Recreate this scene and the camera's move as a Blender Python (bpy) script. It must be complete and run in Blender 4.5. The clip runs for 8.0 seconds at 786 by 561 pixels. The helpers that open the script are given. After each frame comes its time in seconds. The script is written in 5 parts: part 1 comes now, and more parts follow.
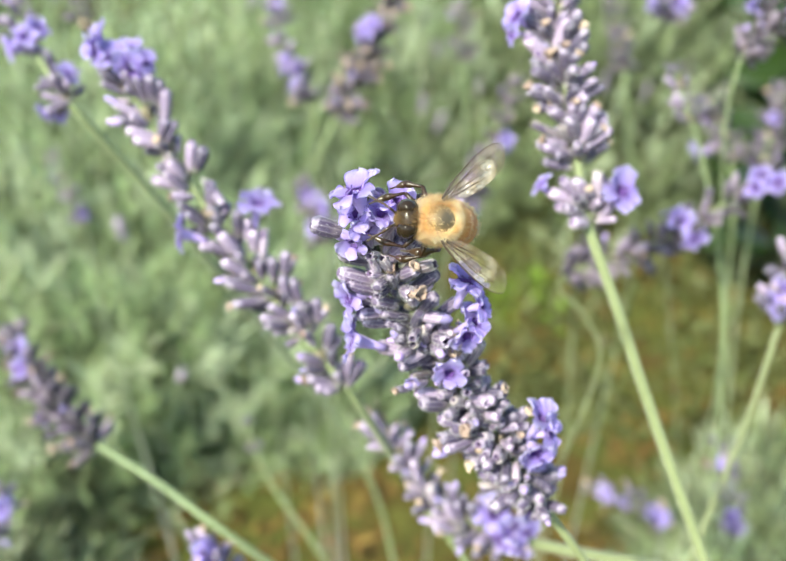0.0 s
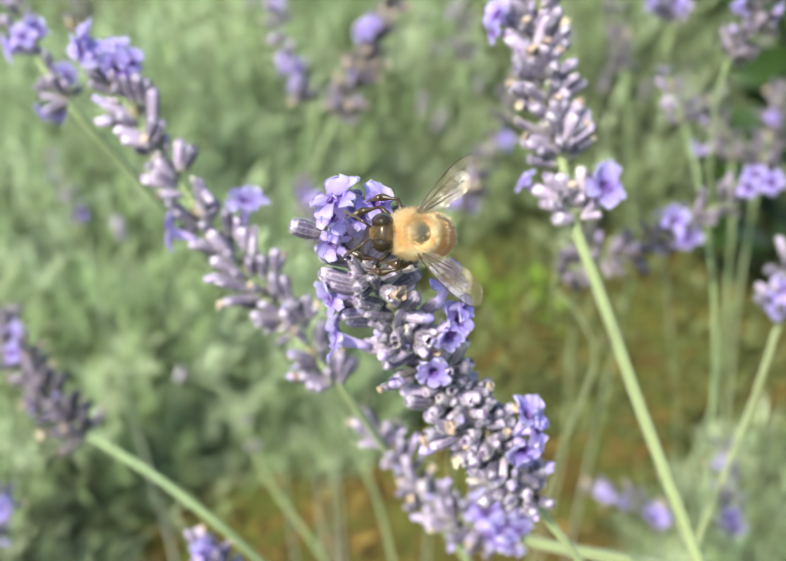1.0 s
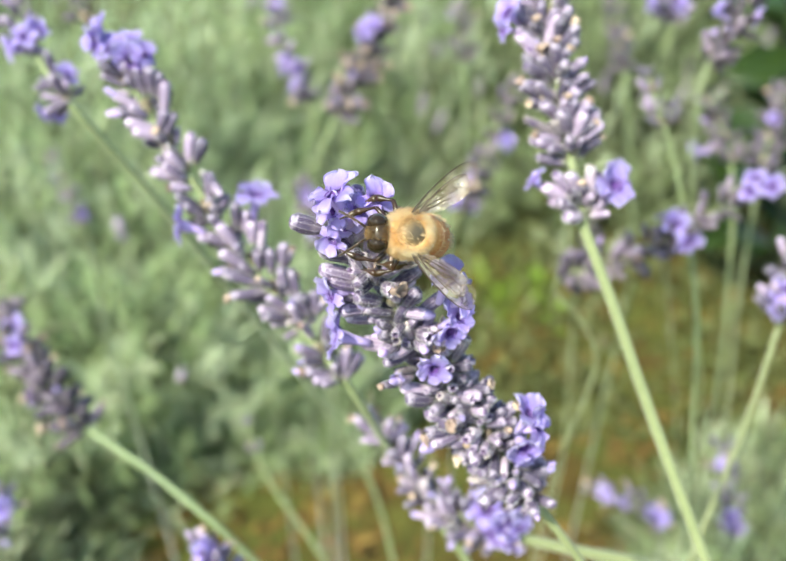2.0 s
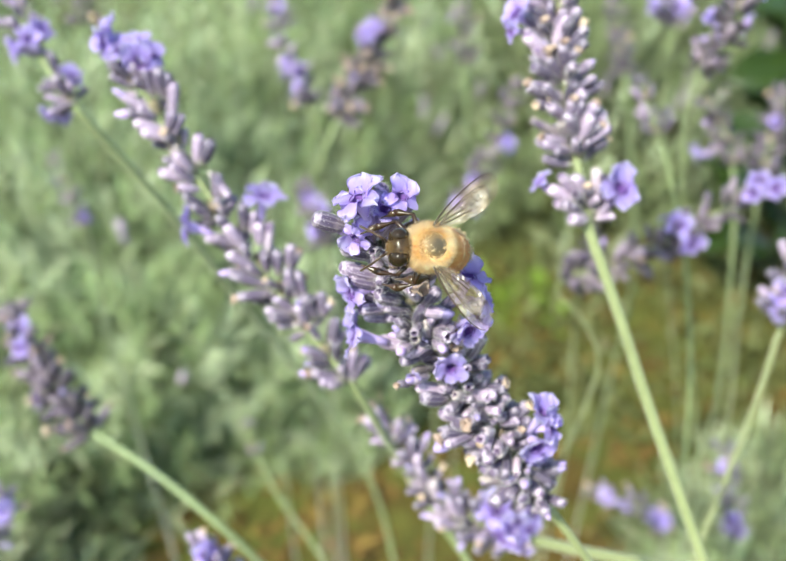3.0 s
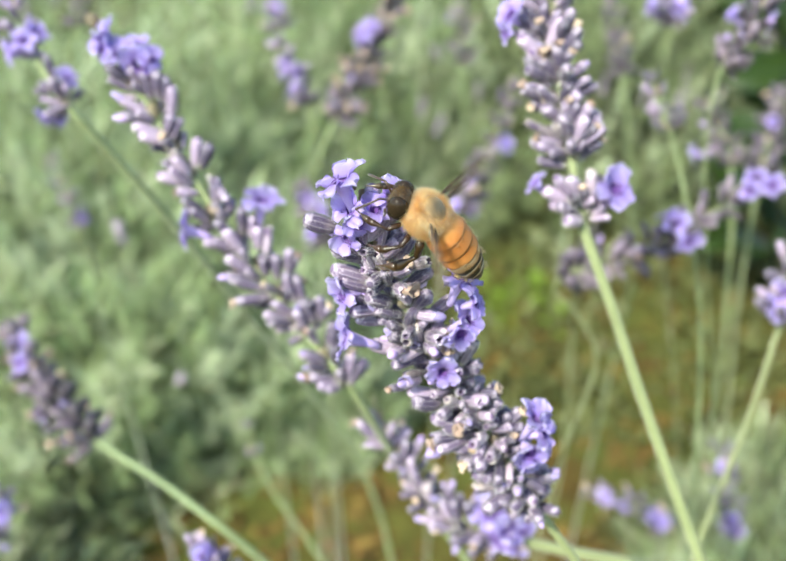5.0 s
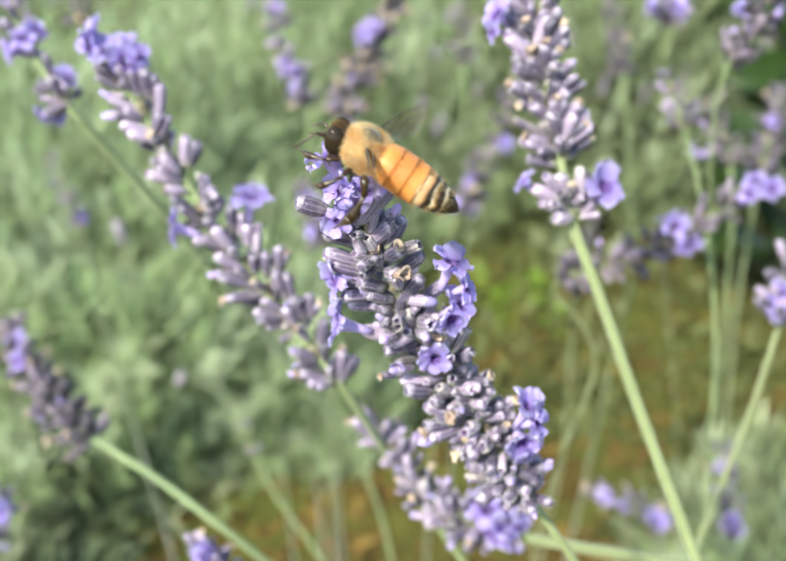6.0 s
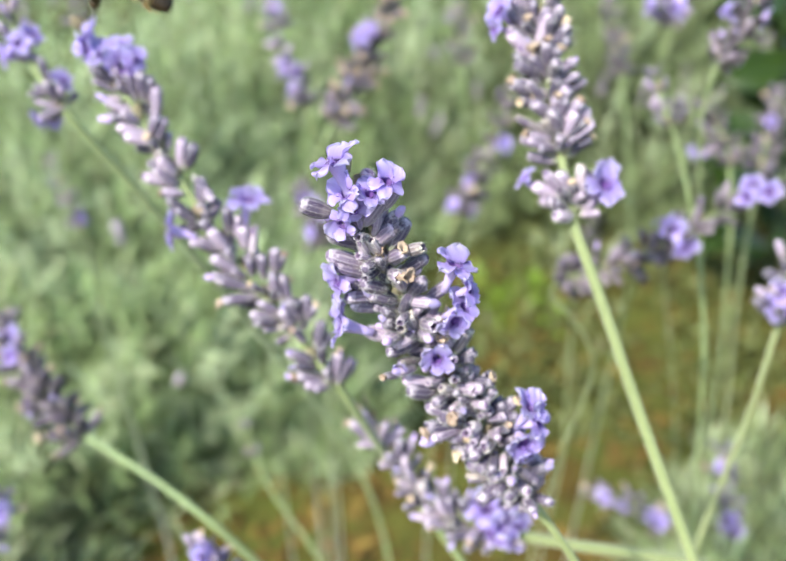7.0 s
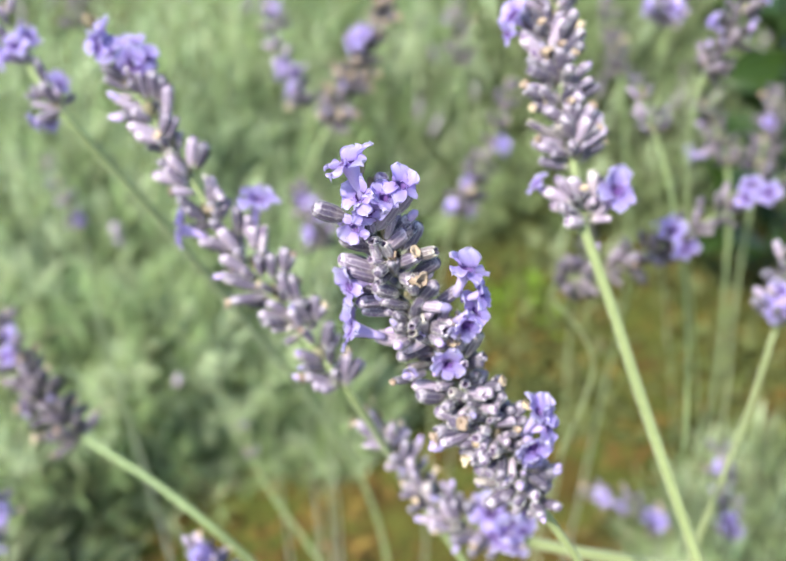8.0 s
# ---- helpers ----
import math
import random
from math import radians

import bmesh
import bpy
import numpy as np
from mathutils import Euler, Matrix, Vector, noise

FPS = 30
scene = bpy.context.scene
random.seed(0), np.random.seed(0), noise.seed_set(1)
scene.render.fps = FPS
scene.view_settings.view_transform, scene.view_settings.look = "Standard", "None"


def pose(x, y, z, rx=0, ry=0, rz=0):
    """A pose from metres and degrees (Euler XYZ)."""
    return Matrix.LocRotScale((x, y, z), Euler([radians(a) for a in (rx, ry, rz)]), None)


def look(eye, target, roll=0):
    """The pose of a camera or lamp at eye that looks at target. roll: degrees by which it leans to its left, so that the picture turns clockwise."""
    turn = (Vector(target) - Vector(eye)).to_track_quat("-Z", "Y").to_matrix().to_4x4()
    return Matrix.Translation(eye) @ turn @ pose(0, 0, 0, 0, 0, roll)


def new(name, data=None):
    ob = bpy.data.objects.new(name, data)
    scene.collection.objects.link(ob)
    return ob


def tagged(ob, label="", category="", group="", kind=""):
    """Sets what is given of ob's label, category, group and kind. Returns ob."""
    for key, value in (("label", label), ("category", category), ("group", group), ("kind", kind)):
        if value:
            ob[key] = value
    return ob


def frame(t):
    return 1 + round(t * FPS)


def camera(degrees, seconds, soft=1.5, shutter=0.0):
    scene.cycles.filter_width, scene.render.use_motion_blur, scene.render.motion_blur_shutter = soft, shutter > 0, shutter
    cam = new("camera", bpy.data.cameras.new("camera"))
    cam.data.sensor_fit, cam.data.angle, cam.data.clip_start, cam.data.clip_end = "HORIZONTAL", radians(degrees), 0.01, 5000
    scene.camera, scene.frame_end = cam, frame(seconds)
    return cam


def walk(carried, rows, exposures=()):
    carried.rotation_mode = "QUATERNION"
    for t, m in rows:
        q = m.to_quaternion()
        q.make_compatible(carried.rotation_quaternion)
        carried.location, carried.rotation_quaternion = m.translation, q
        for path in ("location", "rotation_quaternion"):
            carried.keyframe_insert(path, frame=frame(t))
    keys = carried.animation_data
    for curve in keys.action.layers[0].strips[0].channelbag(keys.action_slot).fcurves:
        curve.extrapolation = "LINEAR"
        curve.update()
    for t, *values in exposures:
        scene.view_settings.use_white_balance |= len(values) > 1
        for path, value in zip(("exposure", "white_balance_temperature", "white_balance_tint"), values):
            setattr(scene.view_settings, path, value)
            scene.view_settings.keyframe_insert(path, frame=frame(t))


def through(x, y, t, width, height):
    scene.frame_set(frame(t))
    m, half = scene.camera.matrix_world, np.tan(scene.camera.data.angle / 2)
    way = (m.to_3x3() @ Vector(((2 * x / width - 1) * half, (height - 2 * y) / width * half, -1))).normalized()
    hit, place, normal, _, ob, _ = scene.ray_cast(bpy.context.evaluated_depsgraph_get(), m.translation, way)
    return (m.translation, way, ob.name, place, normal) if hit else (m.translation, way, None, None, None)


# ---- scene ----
MM = 0.001
cam = camera(50, 8.0, soft=1.5, shutter=0.5)
cam.data.dof.use_dof = True
cam.data.dof.focus_distance = 0.0738
cam.data.dof.aperture_fstop = 26
walk(cam, [
    (0, pose(0, 0, 0.6, 54.759, 0, 0.140)),
    (0.5, pose(0, 0, 0.6, 54.758, 0, 0.083)),
    (1, pose(0, 0, 0.6, 54.740, 0, 0.092)),
    (1.5, pose(0, 0, 0.6, 54.739, 0, 0.092)),
    (3, pose(0, 0, 0.6, 54.937, 0, 0.235)),
    (3.5, pose(0, 0, 0.6, 55.021, 0, 0.226)),
    (4, pose(0, 0, 0.6, 55.045, 0, 0.162)),
    (4.5, pose(0, 0, 0.6, 55.029, 0, 0.118)),
    (6, pose(0, 0, 0.6, 54.968, 0, 0.076)),
    (6.5, pose(0, 0, 0.6, 54.985, 0, 0.078)),
    (7, pose(0, 0, 0.6, 55.000, 0, -0.000)),
    (7.5, pose(0, 0, 0.6, 55.032, 0, -0.074)),
    (8, pose(0, 0, 0.6, 55.055, 0, -0.127)),
], exposures=[(0, 1.30, 6930, -5), (8, 1.30, 6930, -5)])

# ---- daylight ----
SUN = Vector((-0.45, -0.50, 0.74)).normalized()
world = bpy.data.worlds.new("daylight")
scene.world = world
world.use_nodes = True
sky = world.node_tree.nodes.new("ShaderNodeTexSky")
sky.sky_type, sky.sun_disc = "NISHITA", False
sky.sun_elevation, sky.sun_rotation = math.asin(SUN.z), math.atan2(SUN.x, SUN.y)
world.node_tree.links.new(sky.outputs[0], world.node_tree.nodes["Background"].inputs[0])
world.node_tree.nodes["Background"].inputs[1].default_value = 0.14
sun_data = bpy.data.lights.new("sun", "SUN")
sun_data.energy, sun_data.angle, sun_data.color = 3.4, radians(3), (1.0, 0.95, 0.87)
sun = new("sun", sun_data)
sun.matrix_world = look(SUN * 30, (0, 0, 0))


# ---- materials ----
class Graph:
    """A node material: a Principled surface with a few helpers to build its inputs."""

    def __init__(self, name):
        self.mat = bpy.data.materials.new(name)
        self.mat.use_nodes = True
        self.tree = self.mat.node_tree
        self.bsdf = self.tree.nodes["Principled BSDF"]

    def add(self, kind, **sockets):
        n = self.tree.nodes.new(kind)
        for key, value in sockets.items():
            self.plug(n.inputs[key.replace("_", " ")], value)
        return n

    def plug(self, socket, value):
        if isinstance(value, bpy.types.NodeSocket):
            self.tree.links.new(value, socket)
        else:
            socket.default_value = value

    def coords(self):
        return self.add("ShaderNodeTexCoord").outputs["Object"]

    def noise(self, scale, detail=3.0, rough=0.55, at=None):
        n = self.add("ShaderNodeTexNoise", Vector=at or self.coords(), Scale=scale, Detail=detail, Roughness=rough)
        return n.outputs["Fac"]

    def math(self, op, a, b=0.0, clamp=False):
        n = self.tree.nodes.new("ShaderNodeMath")
        n.operation, n.use_clamp = op, clamp
        self.plug(n.inputs[0], a)
        self.plug(n.inputs[1], b)
        return n.outputs[0]

    def ramp(self, fac, *stops):
        n = self.add("ShaderNodeValToRGB", Fac=fac)
        e = n.color_ramp.elements
        while len(e) < len(stops):
            e.new(0.5)
        for item, (p, c) in zip(e, stops):
            item.position, item.color = p, (*c, 1)
        return n.outputs["Color"]

    def mix(self, fac, a, b, blend="MIX"):
        n = self.tree.nodes.new("ShaderNodeMix")
        n.data_type, n.blend_type = "RGBA", blend
        self.plug(n.inputs["Factor"], fac)
        for key, v in (("A", a), ("B", b)):
            sock = [s for s in n.inputs if s.name == key and s.type == "RGBA"][0]
            self.plug(sock, v if isinstance(v, bpy.types.NodeSocket) else (*v, 1))
        return [s for s in n.outputs if s.type == "RGBA"][0]

    def vary(self, color, amount, island=False, hue=0.04):
        r = (self.add("ShaderNodeNewGeometry").outputs["Random Per Island"] if island
             else self.add("ShaderNodeObjectInfo").outputs["Random"])
        v = self.math("MULTIPLY_ADD", r, 2 * amount)
        v.node.inputs[2].default_value = 1 - amount
        h = self.math("MULTIPLY_ADD", r, hue)
        h.node.inputs[2].default_value = 0.5 - hue / 2
        n = self.add("ShaderNodeHueSaturation", Value=v, Hue=h, Color=color)
        return n.outputs["Color"]

    def bump(self, height, distance, strength=0.6):
        n = self.add("ShaderNodeBump", Height=height, Distance=distance, Strength=strength)
        self.plug(self.bsdf.inputs["Normal"], n.outputs["Normal"])
        return n.outputs["Normal"]

    def finish(self, color, rough=0.6, spec=0.4, sheen=0.0, through=0.0):
        b = self.bsdf
        self.plug(b.inputs["Base Color"], color)
        self.plug(b.inputs["Roughness"], rough)
        self.plug(b.inputs["Specular IOR Level"], spec)
        if sheen:
            b.inputs["Sheen Weight"].default_value = sheen
            b.inputs["Sheen Roughness"].default_value = 0.4
        if through:
            t = self.add("ShaderNodeBsdfTranslucent", Color=color)
            m = self.add("ShaderNodeMixShader", Fac=through)
            self.tree.links.new(b.outputs[0], m.inputs[1])
            self.tree.links.new(t.outputs[0], m.inputs[2])
            self.tree.links.new(m.outputs[0], self.tree.nodes["Material Output"].inputs["Surface"])
        return self.mat


def plain(name, dark, light, coarse, fine, rough=0.6, spec=0.4, sheen=0.0, through=0.0, vary=0.15, island=False, relief=0.0):
    """A surface mottled at two scales, with a shade of its own for each piece."""
    g = Graph(name)
    f = g.noise(fine, 4)
    c = g.mix(g.noise(coarse, 3), dark, light)
    c = g.mix(0.35, c, g.ramp(f, (0.3, dark), (0.7, light)))
    c = g.vary(c, vary, island)
    if relief:
        g.bump(f, relief)
    return g.finish(c, rough, spec, sheen, through)


def calyx_material(name, shade, rim, pale):
    """Ribbed felt: a green-grey foot, a violet-grey body and a lighter rim; pale: how much grey down covers it."""
    g = Graph(name)
    at = g.add("ShaderNodeSeparateXYZ", Vector=g.coords())
    turn = g.math("ARCTAN2", at.outputs["Y"], at.outputs["X"])
    rib = g.math("MULTIPLY_ADD", g.math("SINE", g.math("MULTIPLY", turn, 9.0)), 0.5)
    rib.node.inputs[2].default_value = 0.5
    up = g.math("MULTIPLY", at.outputs["Z"], 1 / (4.6 * MM), clamp=True)
    mott = g.noise(900, 4)
    body = g.ramp(g.math("ADD", up, g.math("MULTIPLY", g.math("SUBTRACT", mott, 0.5), 0.9)),
                  (0.0, (0.36, 0.39, 0.24)), (0.16, (0.16, 0.12, 0.16)), (0.42, shade), (0.82, tuple(1.25 * v for v in shade)), (1.0, rim))
    c = g.mix(g.math("MULTIPLY", g.math("MULTIPLY", g.math("POWER", rib, 4.0), g.noise(700, 3)), 0.42 + pale), body, (0.64, 0.57, 0.66))
    r = g.add("ShaderNodeObjectInfo").outputs["Random"]
    c = g.mix(g.math("MULTIPLY", g.math("POWER", r, 3.0), 0.45 + pale), c, (0.42, 0.335, 0.47))
    c = g.mix(g.math("MULTIPLY", g.noise(2600, 2), 0.06 + 0.3 * pale), c, (0.66, 0.61, 0.66))
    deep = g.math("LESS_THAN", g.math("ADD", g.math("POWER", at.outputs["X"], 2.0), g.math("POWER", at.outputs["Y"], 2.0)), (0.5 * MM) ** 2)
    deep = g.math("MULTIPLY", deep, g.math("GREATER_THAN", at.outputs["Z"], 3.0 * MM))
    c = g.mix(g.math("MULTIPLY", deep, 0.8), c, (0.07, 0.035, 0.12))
    g.bump(g.math("ADD", g.math("MULTIPLY", rib, 0.6), g.noise(3200, 2)), 0.12 * MM, 0.7)
    return g.finish(g.vary(c, 0.42), 0.5, 0.35, sheen=0.18, through=0.06)


def petal_material():
    g = Graph("violet_petal")
    at = g.add("ShaderNodeSeparateXYZ", Vector=g.coords())
    vein = g.add("ShaderNodeTexWave", Vector=g.coords(), Scale=700.0, Distortion=4.0, Detail=2.0).outputs["Fac"]
    out = g.math("MULTIPLY", at.outputs["Y"], 1 / (2.6 * MM), clamp=True)
    c = g.ramp(out, (0.0, (0.28, 0.17, 0.54)), (0.20, (0.50, 0.385, 0.785)), (0.65, (0.615, 0.53, 0.88)), (1.0, (0.79, 0.74, 0.96)))
    c = g.mix(g.math("MULTIPLY", vein, 0.12), c, (0.42, 0.28, 0.70))
    c = g.mix(g.math("MULTIPLY", g.noise(420), 0.35), c, (0.52, 0.39, 0.80))
    g.bump(g.noise(1500, 3), 0.08 * MM)
    return g.finish(g.vary(c, 0.14, hue=0.012), 0.5, 0.35, sheen=0.25, through=0.36)


def throat_material():
    """The flower's funnel: pale violet outside, with a dark purple throat."""
    g = Graph("violet_tube")
    at = g.add("ShaderNodeSeparateXYZ", Vector=g.coords())
    r = g.math("SQRT", g.math("ADD", g.math("POWER", at.outputs["X"], 2.0), g.math("POWER", at.outputs["Y"], 2.0)))
    inner = g.math("LESS_THAN", r, g.math("ADD", g.math("MULTIPLY", at.outputs["Z"], 0.34), 1.13 * MM))
    c = g.mix(g.noise(500, 3), (0.36, 0.25, 0.62), (0.60, 0.49, 0.82))
    c = g.mix(inner, c, (0.15, 0.07, 0.30))
    g.bump(g.noise(1500, 3), 0.06 * MM)
    return g.finish(g.vary(c, 0.15, hue=0.012), 0.55, 0.3, sheen=0.2, through=0.2)


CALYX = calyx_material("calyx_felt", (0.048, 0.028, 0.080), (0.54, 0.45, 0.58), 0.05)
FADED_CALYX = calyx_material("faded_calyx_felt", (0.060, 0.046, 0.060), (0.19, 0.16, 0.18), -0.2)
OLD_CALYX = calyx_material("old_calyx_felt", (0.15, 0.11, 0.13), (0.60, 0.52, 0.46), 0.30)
PETAL = petal_material()
DOWN = plain("white_down", (0.62, 0.60, 0.62), (0.82, 0.80, 0.82), 300, 2000, 0.7, 0.2, 0.0, 0.4, 0.1)
THROAT = throat_material()
BUD = plain("violet_bud", (0.30, 0.20, 0.52), (0.58, 0.47, 0.78), 400, 1800, 0.55, 0.3, 0.3, 0.2, 0.25)
DRY = plain("withered_petal", (0.40, 0.27, 0.20), (0.68, 0.54, 0.46), 500, 2200, 0.8, 0.2, 0.2, 0.25, 0.3, relief=0.1 * MM)
BRACT = plain("papery_bract", (0.30, 0.24, 0.17), (0.52, 0.45, 0.33), 500, 2600, 0.75, 0.25, 0.2, 0.2, 0.25)
STEM = plain("green_stem", (0.15, 0.185, 0.08), (0.27, 0.31, 0.155), 90, 1500, 0.55, 0.4, 0.4, 0.0, 0.12, relief=0.06 * MM)
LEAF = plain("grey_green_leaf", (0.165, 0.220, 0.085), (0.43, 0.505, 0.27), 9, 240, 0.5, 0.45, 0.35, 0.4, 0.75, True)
# two darker copies of the grey-green leaf, with shade put into their colour
DEEP_SHADE_LEAF = plain("deep_shade_leaf", (0.060, 0.080, 0.030), (0.165, 0.19, 0.095), 9, 240, 0.5, 0.4, 0.3, 0.35, 0.7, True)
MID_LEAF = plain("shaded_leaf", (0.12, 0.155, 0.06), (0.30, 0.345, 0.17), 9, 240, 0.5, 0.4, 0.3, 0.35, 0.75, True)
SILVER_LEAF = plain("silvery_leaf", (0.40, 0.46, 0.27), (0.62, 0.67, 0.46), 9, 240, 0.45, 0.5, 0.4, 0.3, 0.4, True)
PALE_STALK = plain("pale_stalk", (0.11, 0.14, 0.062), (0.24, 0.27, 0.15), 60, 600, 0.6, 0.3, 0.2, 0.1, 0.3, True)
FADED = plain("faded_mauve", (0.24, 0.18, 0.26), (0.46, 0.38, 0.48), 200, 900, 0.7, 0.2, 0.3, 0.1, 0.35, True)
TWIG = plain("woody_twig", (0.10, 0.08, 0.05), (0.24, 0.22, 0.13), 40, 400, 0.8, 0.2, 0, 0, 0.2, True)
WEED = plain("fresh_weed_leaf", (0.075, 0.085, 0.026), (0.185, 0.195, 0.07), 30, 300, 0.5, 0.4, 0, 0.35, 0.35, True)
BROAD = plain("dark_broad_leaf", (0.012, 0.028, 0.004), (0.038, 0.066, 0.011), 30, 200, 0.35, 0.5, 0, 0.2, 0.2, True)
LITTER = plain("dead_litter", (0.075, 0.042, 0.013), (0.25, 0.155, 0.05), 30, 300, 0.85, 0.2, 0, 0.1, 0.45, True)


def ground_material():
    g = Graph("mossy_soil")
    big, mid, small = g.noise(5.5, 4), g.noise(38, 5), g.noise(260, 5, 0.65)
    soil = g.ramp(g.mix(0.5, mid, small), (0.3, (0.036, 0.023, 0.007)), (0.55, (0.115, 0.074, 0.018)), (0.75, (0.25, 0.18, 0.06)))
    moss = g.ramp(small, (0.3, (0.034, 0.044, 0.010)), (0.7, (0.15, 0.155, 0.034)))
    c = g.mix(g.ramp(g.math("ADD", big, g.math("MULTIPLY", g.math("SUBTRACT", mid, 0.5), 0.5)), (0.40, (0, 0, 0)), (0.56, (1, 1, 1))), soil, moss)
    g.bump(g.math("ADD", mid, small), 6 * MM, 0.8)
    return g.finish(c, 0.9, 0.2)


SOIL = ground_material()


# ---- mesh helpers ----
def part(name, bm, material, parent=None, label="", smooth=True):
    """Link a bmesh as one mesh object, under a thing or a part."""
    me = bpy.data.meshes.new(name)
    bm.to_mesh(me)
    bm.free()
    return piece(name, finish_mesh(me, material, smooth), parent, label)


def finish_mesh(me, material, smooth=True):
    me.materials.append(material)
    if smooth:
        me.shade_smooth()
    return me


def piece(name, me, parent=None, label="", at=None):
    ob = new(name, me)
    if parent:
        ob.parent = parent
    if at is not None:
        ob.matrix_basis = at
    return tagged(ob, label)


def rings(bm, loops, closed=True, cap=True):
    """Skin a row of vertex loops."""
    vs = [[bm.verts.new(p) for p in loop] for loop in loops]
    n = len(vs[0])
    for a, b in zip(vs, vs[1:]):
        for i in range(n if closed else n - 1):
            j = (i + 1) % n
            bm.faces.new((a[i], a[j], b[j], b[i]))
    if cap and closed:
        bm.faces.new(vs[0][::-1])
        bm.faces.new(vs[-1])
    return vs


def lathe(bm, profile, sides, rib=0.0, wobble=0.0, rng=None):
    """Turn (radius, height) pairs round z; rib lifts every other line."""
    loops = []
    for r, z in profile:
        loop = []
        for i in range(sides):
            k = r * (1 + (rib if i % 2 else -rib)) * (1 + (rng.uniform(-wobble, wobble) if rng else 0))
            a = 2 * math.pi * i / sides
            loop.append((k * math.cos(a), k * math.sin(a), z))
        loops.append(loop)
    rings(bm, loops)


def smooth_path(points, steps=3):
    """A line whose corners are rounded off, never more than a quarter of the shorter leg."""
    line = [Vector(q) for q in points]
    for _ in range(steps):
        cut = [line[0]]
        for a, b, c in zip(line, line[1:], line[2:]):
            k = 0.25 * min((a - b).length, (c - b).length)
            cut += [b + (a - b).normalized() * k, b + (c - b).normalized() * k]
        line = cut + [line[-1]]
    return line


def tube(bm, line, radius, sides=8, square=0.0):
    """A tube along a line; radius is a function of the way along it, 0 to 1."""
    loops, side = [], None
    for i, p in enumerate(line):
        d = (line[min(i + 1, len(line) - 1)] - line[max(i - 1, 0)]).normalized()
        if side is None:
            side = d.orthogonal().normalized()
        side = (side - d * side.dot(d)).normalized()
        up = d.cross(side)
        r = radius(i / (len(line) - 1))
        loop = []
        for k in range(sides):
            a = 2 * math.pi * k / sides
            q = r * (1 + square * math.cos(4 * a))
            loop.append(p + side * (q * math.cos(a)) + up * (q * math.sin(a)))
        loops.append(loop)
    rings(bm, loops)


def basis(z, y, at):
    """A pose at a point whose z axis and, as near as may be, y axis are given."""
    z = Vector(z).normalized()
    y = Vector(y)
    y = (y - z * y.dot(z)).normalized()
    x = y.cross(z)
    return Matrix.Translation(at) @ Matrix((x, y, z)).transposed().to_4x4()


# ---- lavender ----
def unit(rng, low=-1.0):
    z = rng.uniform(low, 1)
    a = rng.uniform(0, 2 * math.pi)
    r = math.sqrt(1 - z * z)
    return Vector((r * math.cos(a), r * math.sin(a), z))


def calyx_mesh(seed, sides, near, shut, skin_material=None):
    """A ribbed felted cup, shut like a bud or with an open toothed mouth; near ones carry fine white down."""
    rng = random.Random(seed)
    bm = bmesh.new()
    shape = [(0.26, 0.0), (0.55, 0.4), (0.80, 1.2), (0.93, 2.2), (0.95, 3.1), (0.86, 3.9), (0.80, 4.4), (0.66, 4.62), (0.46, 4.4), (0.34, 3.7), (0.22, 3.2)]
    if shut:
        shape = shape[:5] + [(0.90, 3.8), (0.74, 4.3), (0.48, 4.6), (0.2, 4.72)]
    if not near:
        shape = [shape[i] for i in ((0, 2, 3, 5, 7, 8) if shut else (0, 2, 3, 5, 7, 8, 10))]
    w = rng.uniform(0.82, 1.05)
    lathe(bm, [(r * w * MM, z * MM) for r, z in shape], sides, 0.08 if near else 0.0, 0.05, rng)
    squash, bend = rng.uniform(0.8, 1.0), rng.uniform(-0.14, 0.14)
    for v in bm.verts:
        up = v.co.z / MM
        if up > 4.2 and not shut:
            v.co.z += 0.22 * MM * math.sin(5 * math.atan2(v.co.y, v.co.x) + seed)
        v.co.y *= squash
        v.co.x += bend * up ** 2 * 0.22 * MM
    skin = len(bm.faces)
    if near:
        for _ in range(260):
            a, up = rng.uniform(0, 6.283), rng.uniform(0.4, 4.6)
            r = 0.93 * w * (1 if up < 4 else 0.88) * min(1, 0.5 + up * 0.3)
            p = Vector((math.cos(a) * r + bend * up ** 2 * 0.22, math.sin(a) * r * squash, up))
            d = Vector((math.cos(a), math.sin(a), rng.uniform(-0.2, 0.9))).normalized() * rng.uniform(0.14, 0.34)
            q = Vector((-math.sin(a), math.cos(a), 0)) * 0.022
            bm.faces.new([bm.verts.new(c * MM) for c in (p - q, p + q, p + d)])
    bm.faces.ensure_lookup_table()
    for f in bm.faces[skin:]:
        f.material_index = 1
    me = bpy.data.meshes.new("calyx")
    bm.to_mesh(me)
    bm.free()
    finish_mesh(me, skin_material or CALYX)
    me.materials.append(DOWN)
    return me


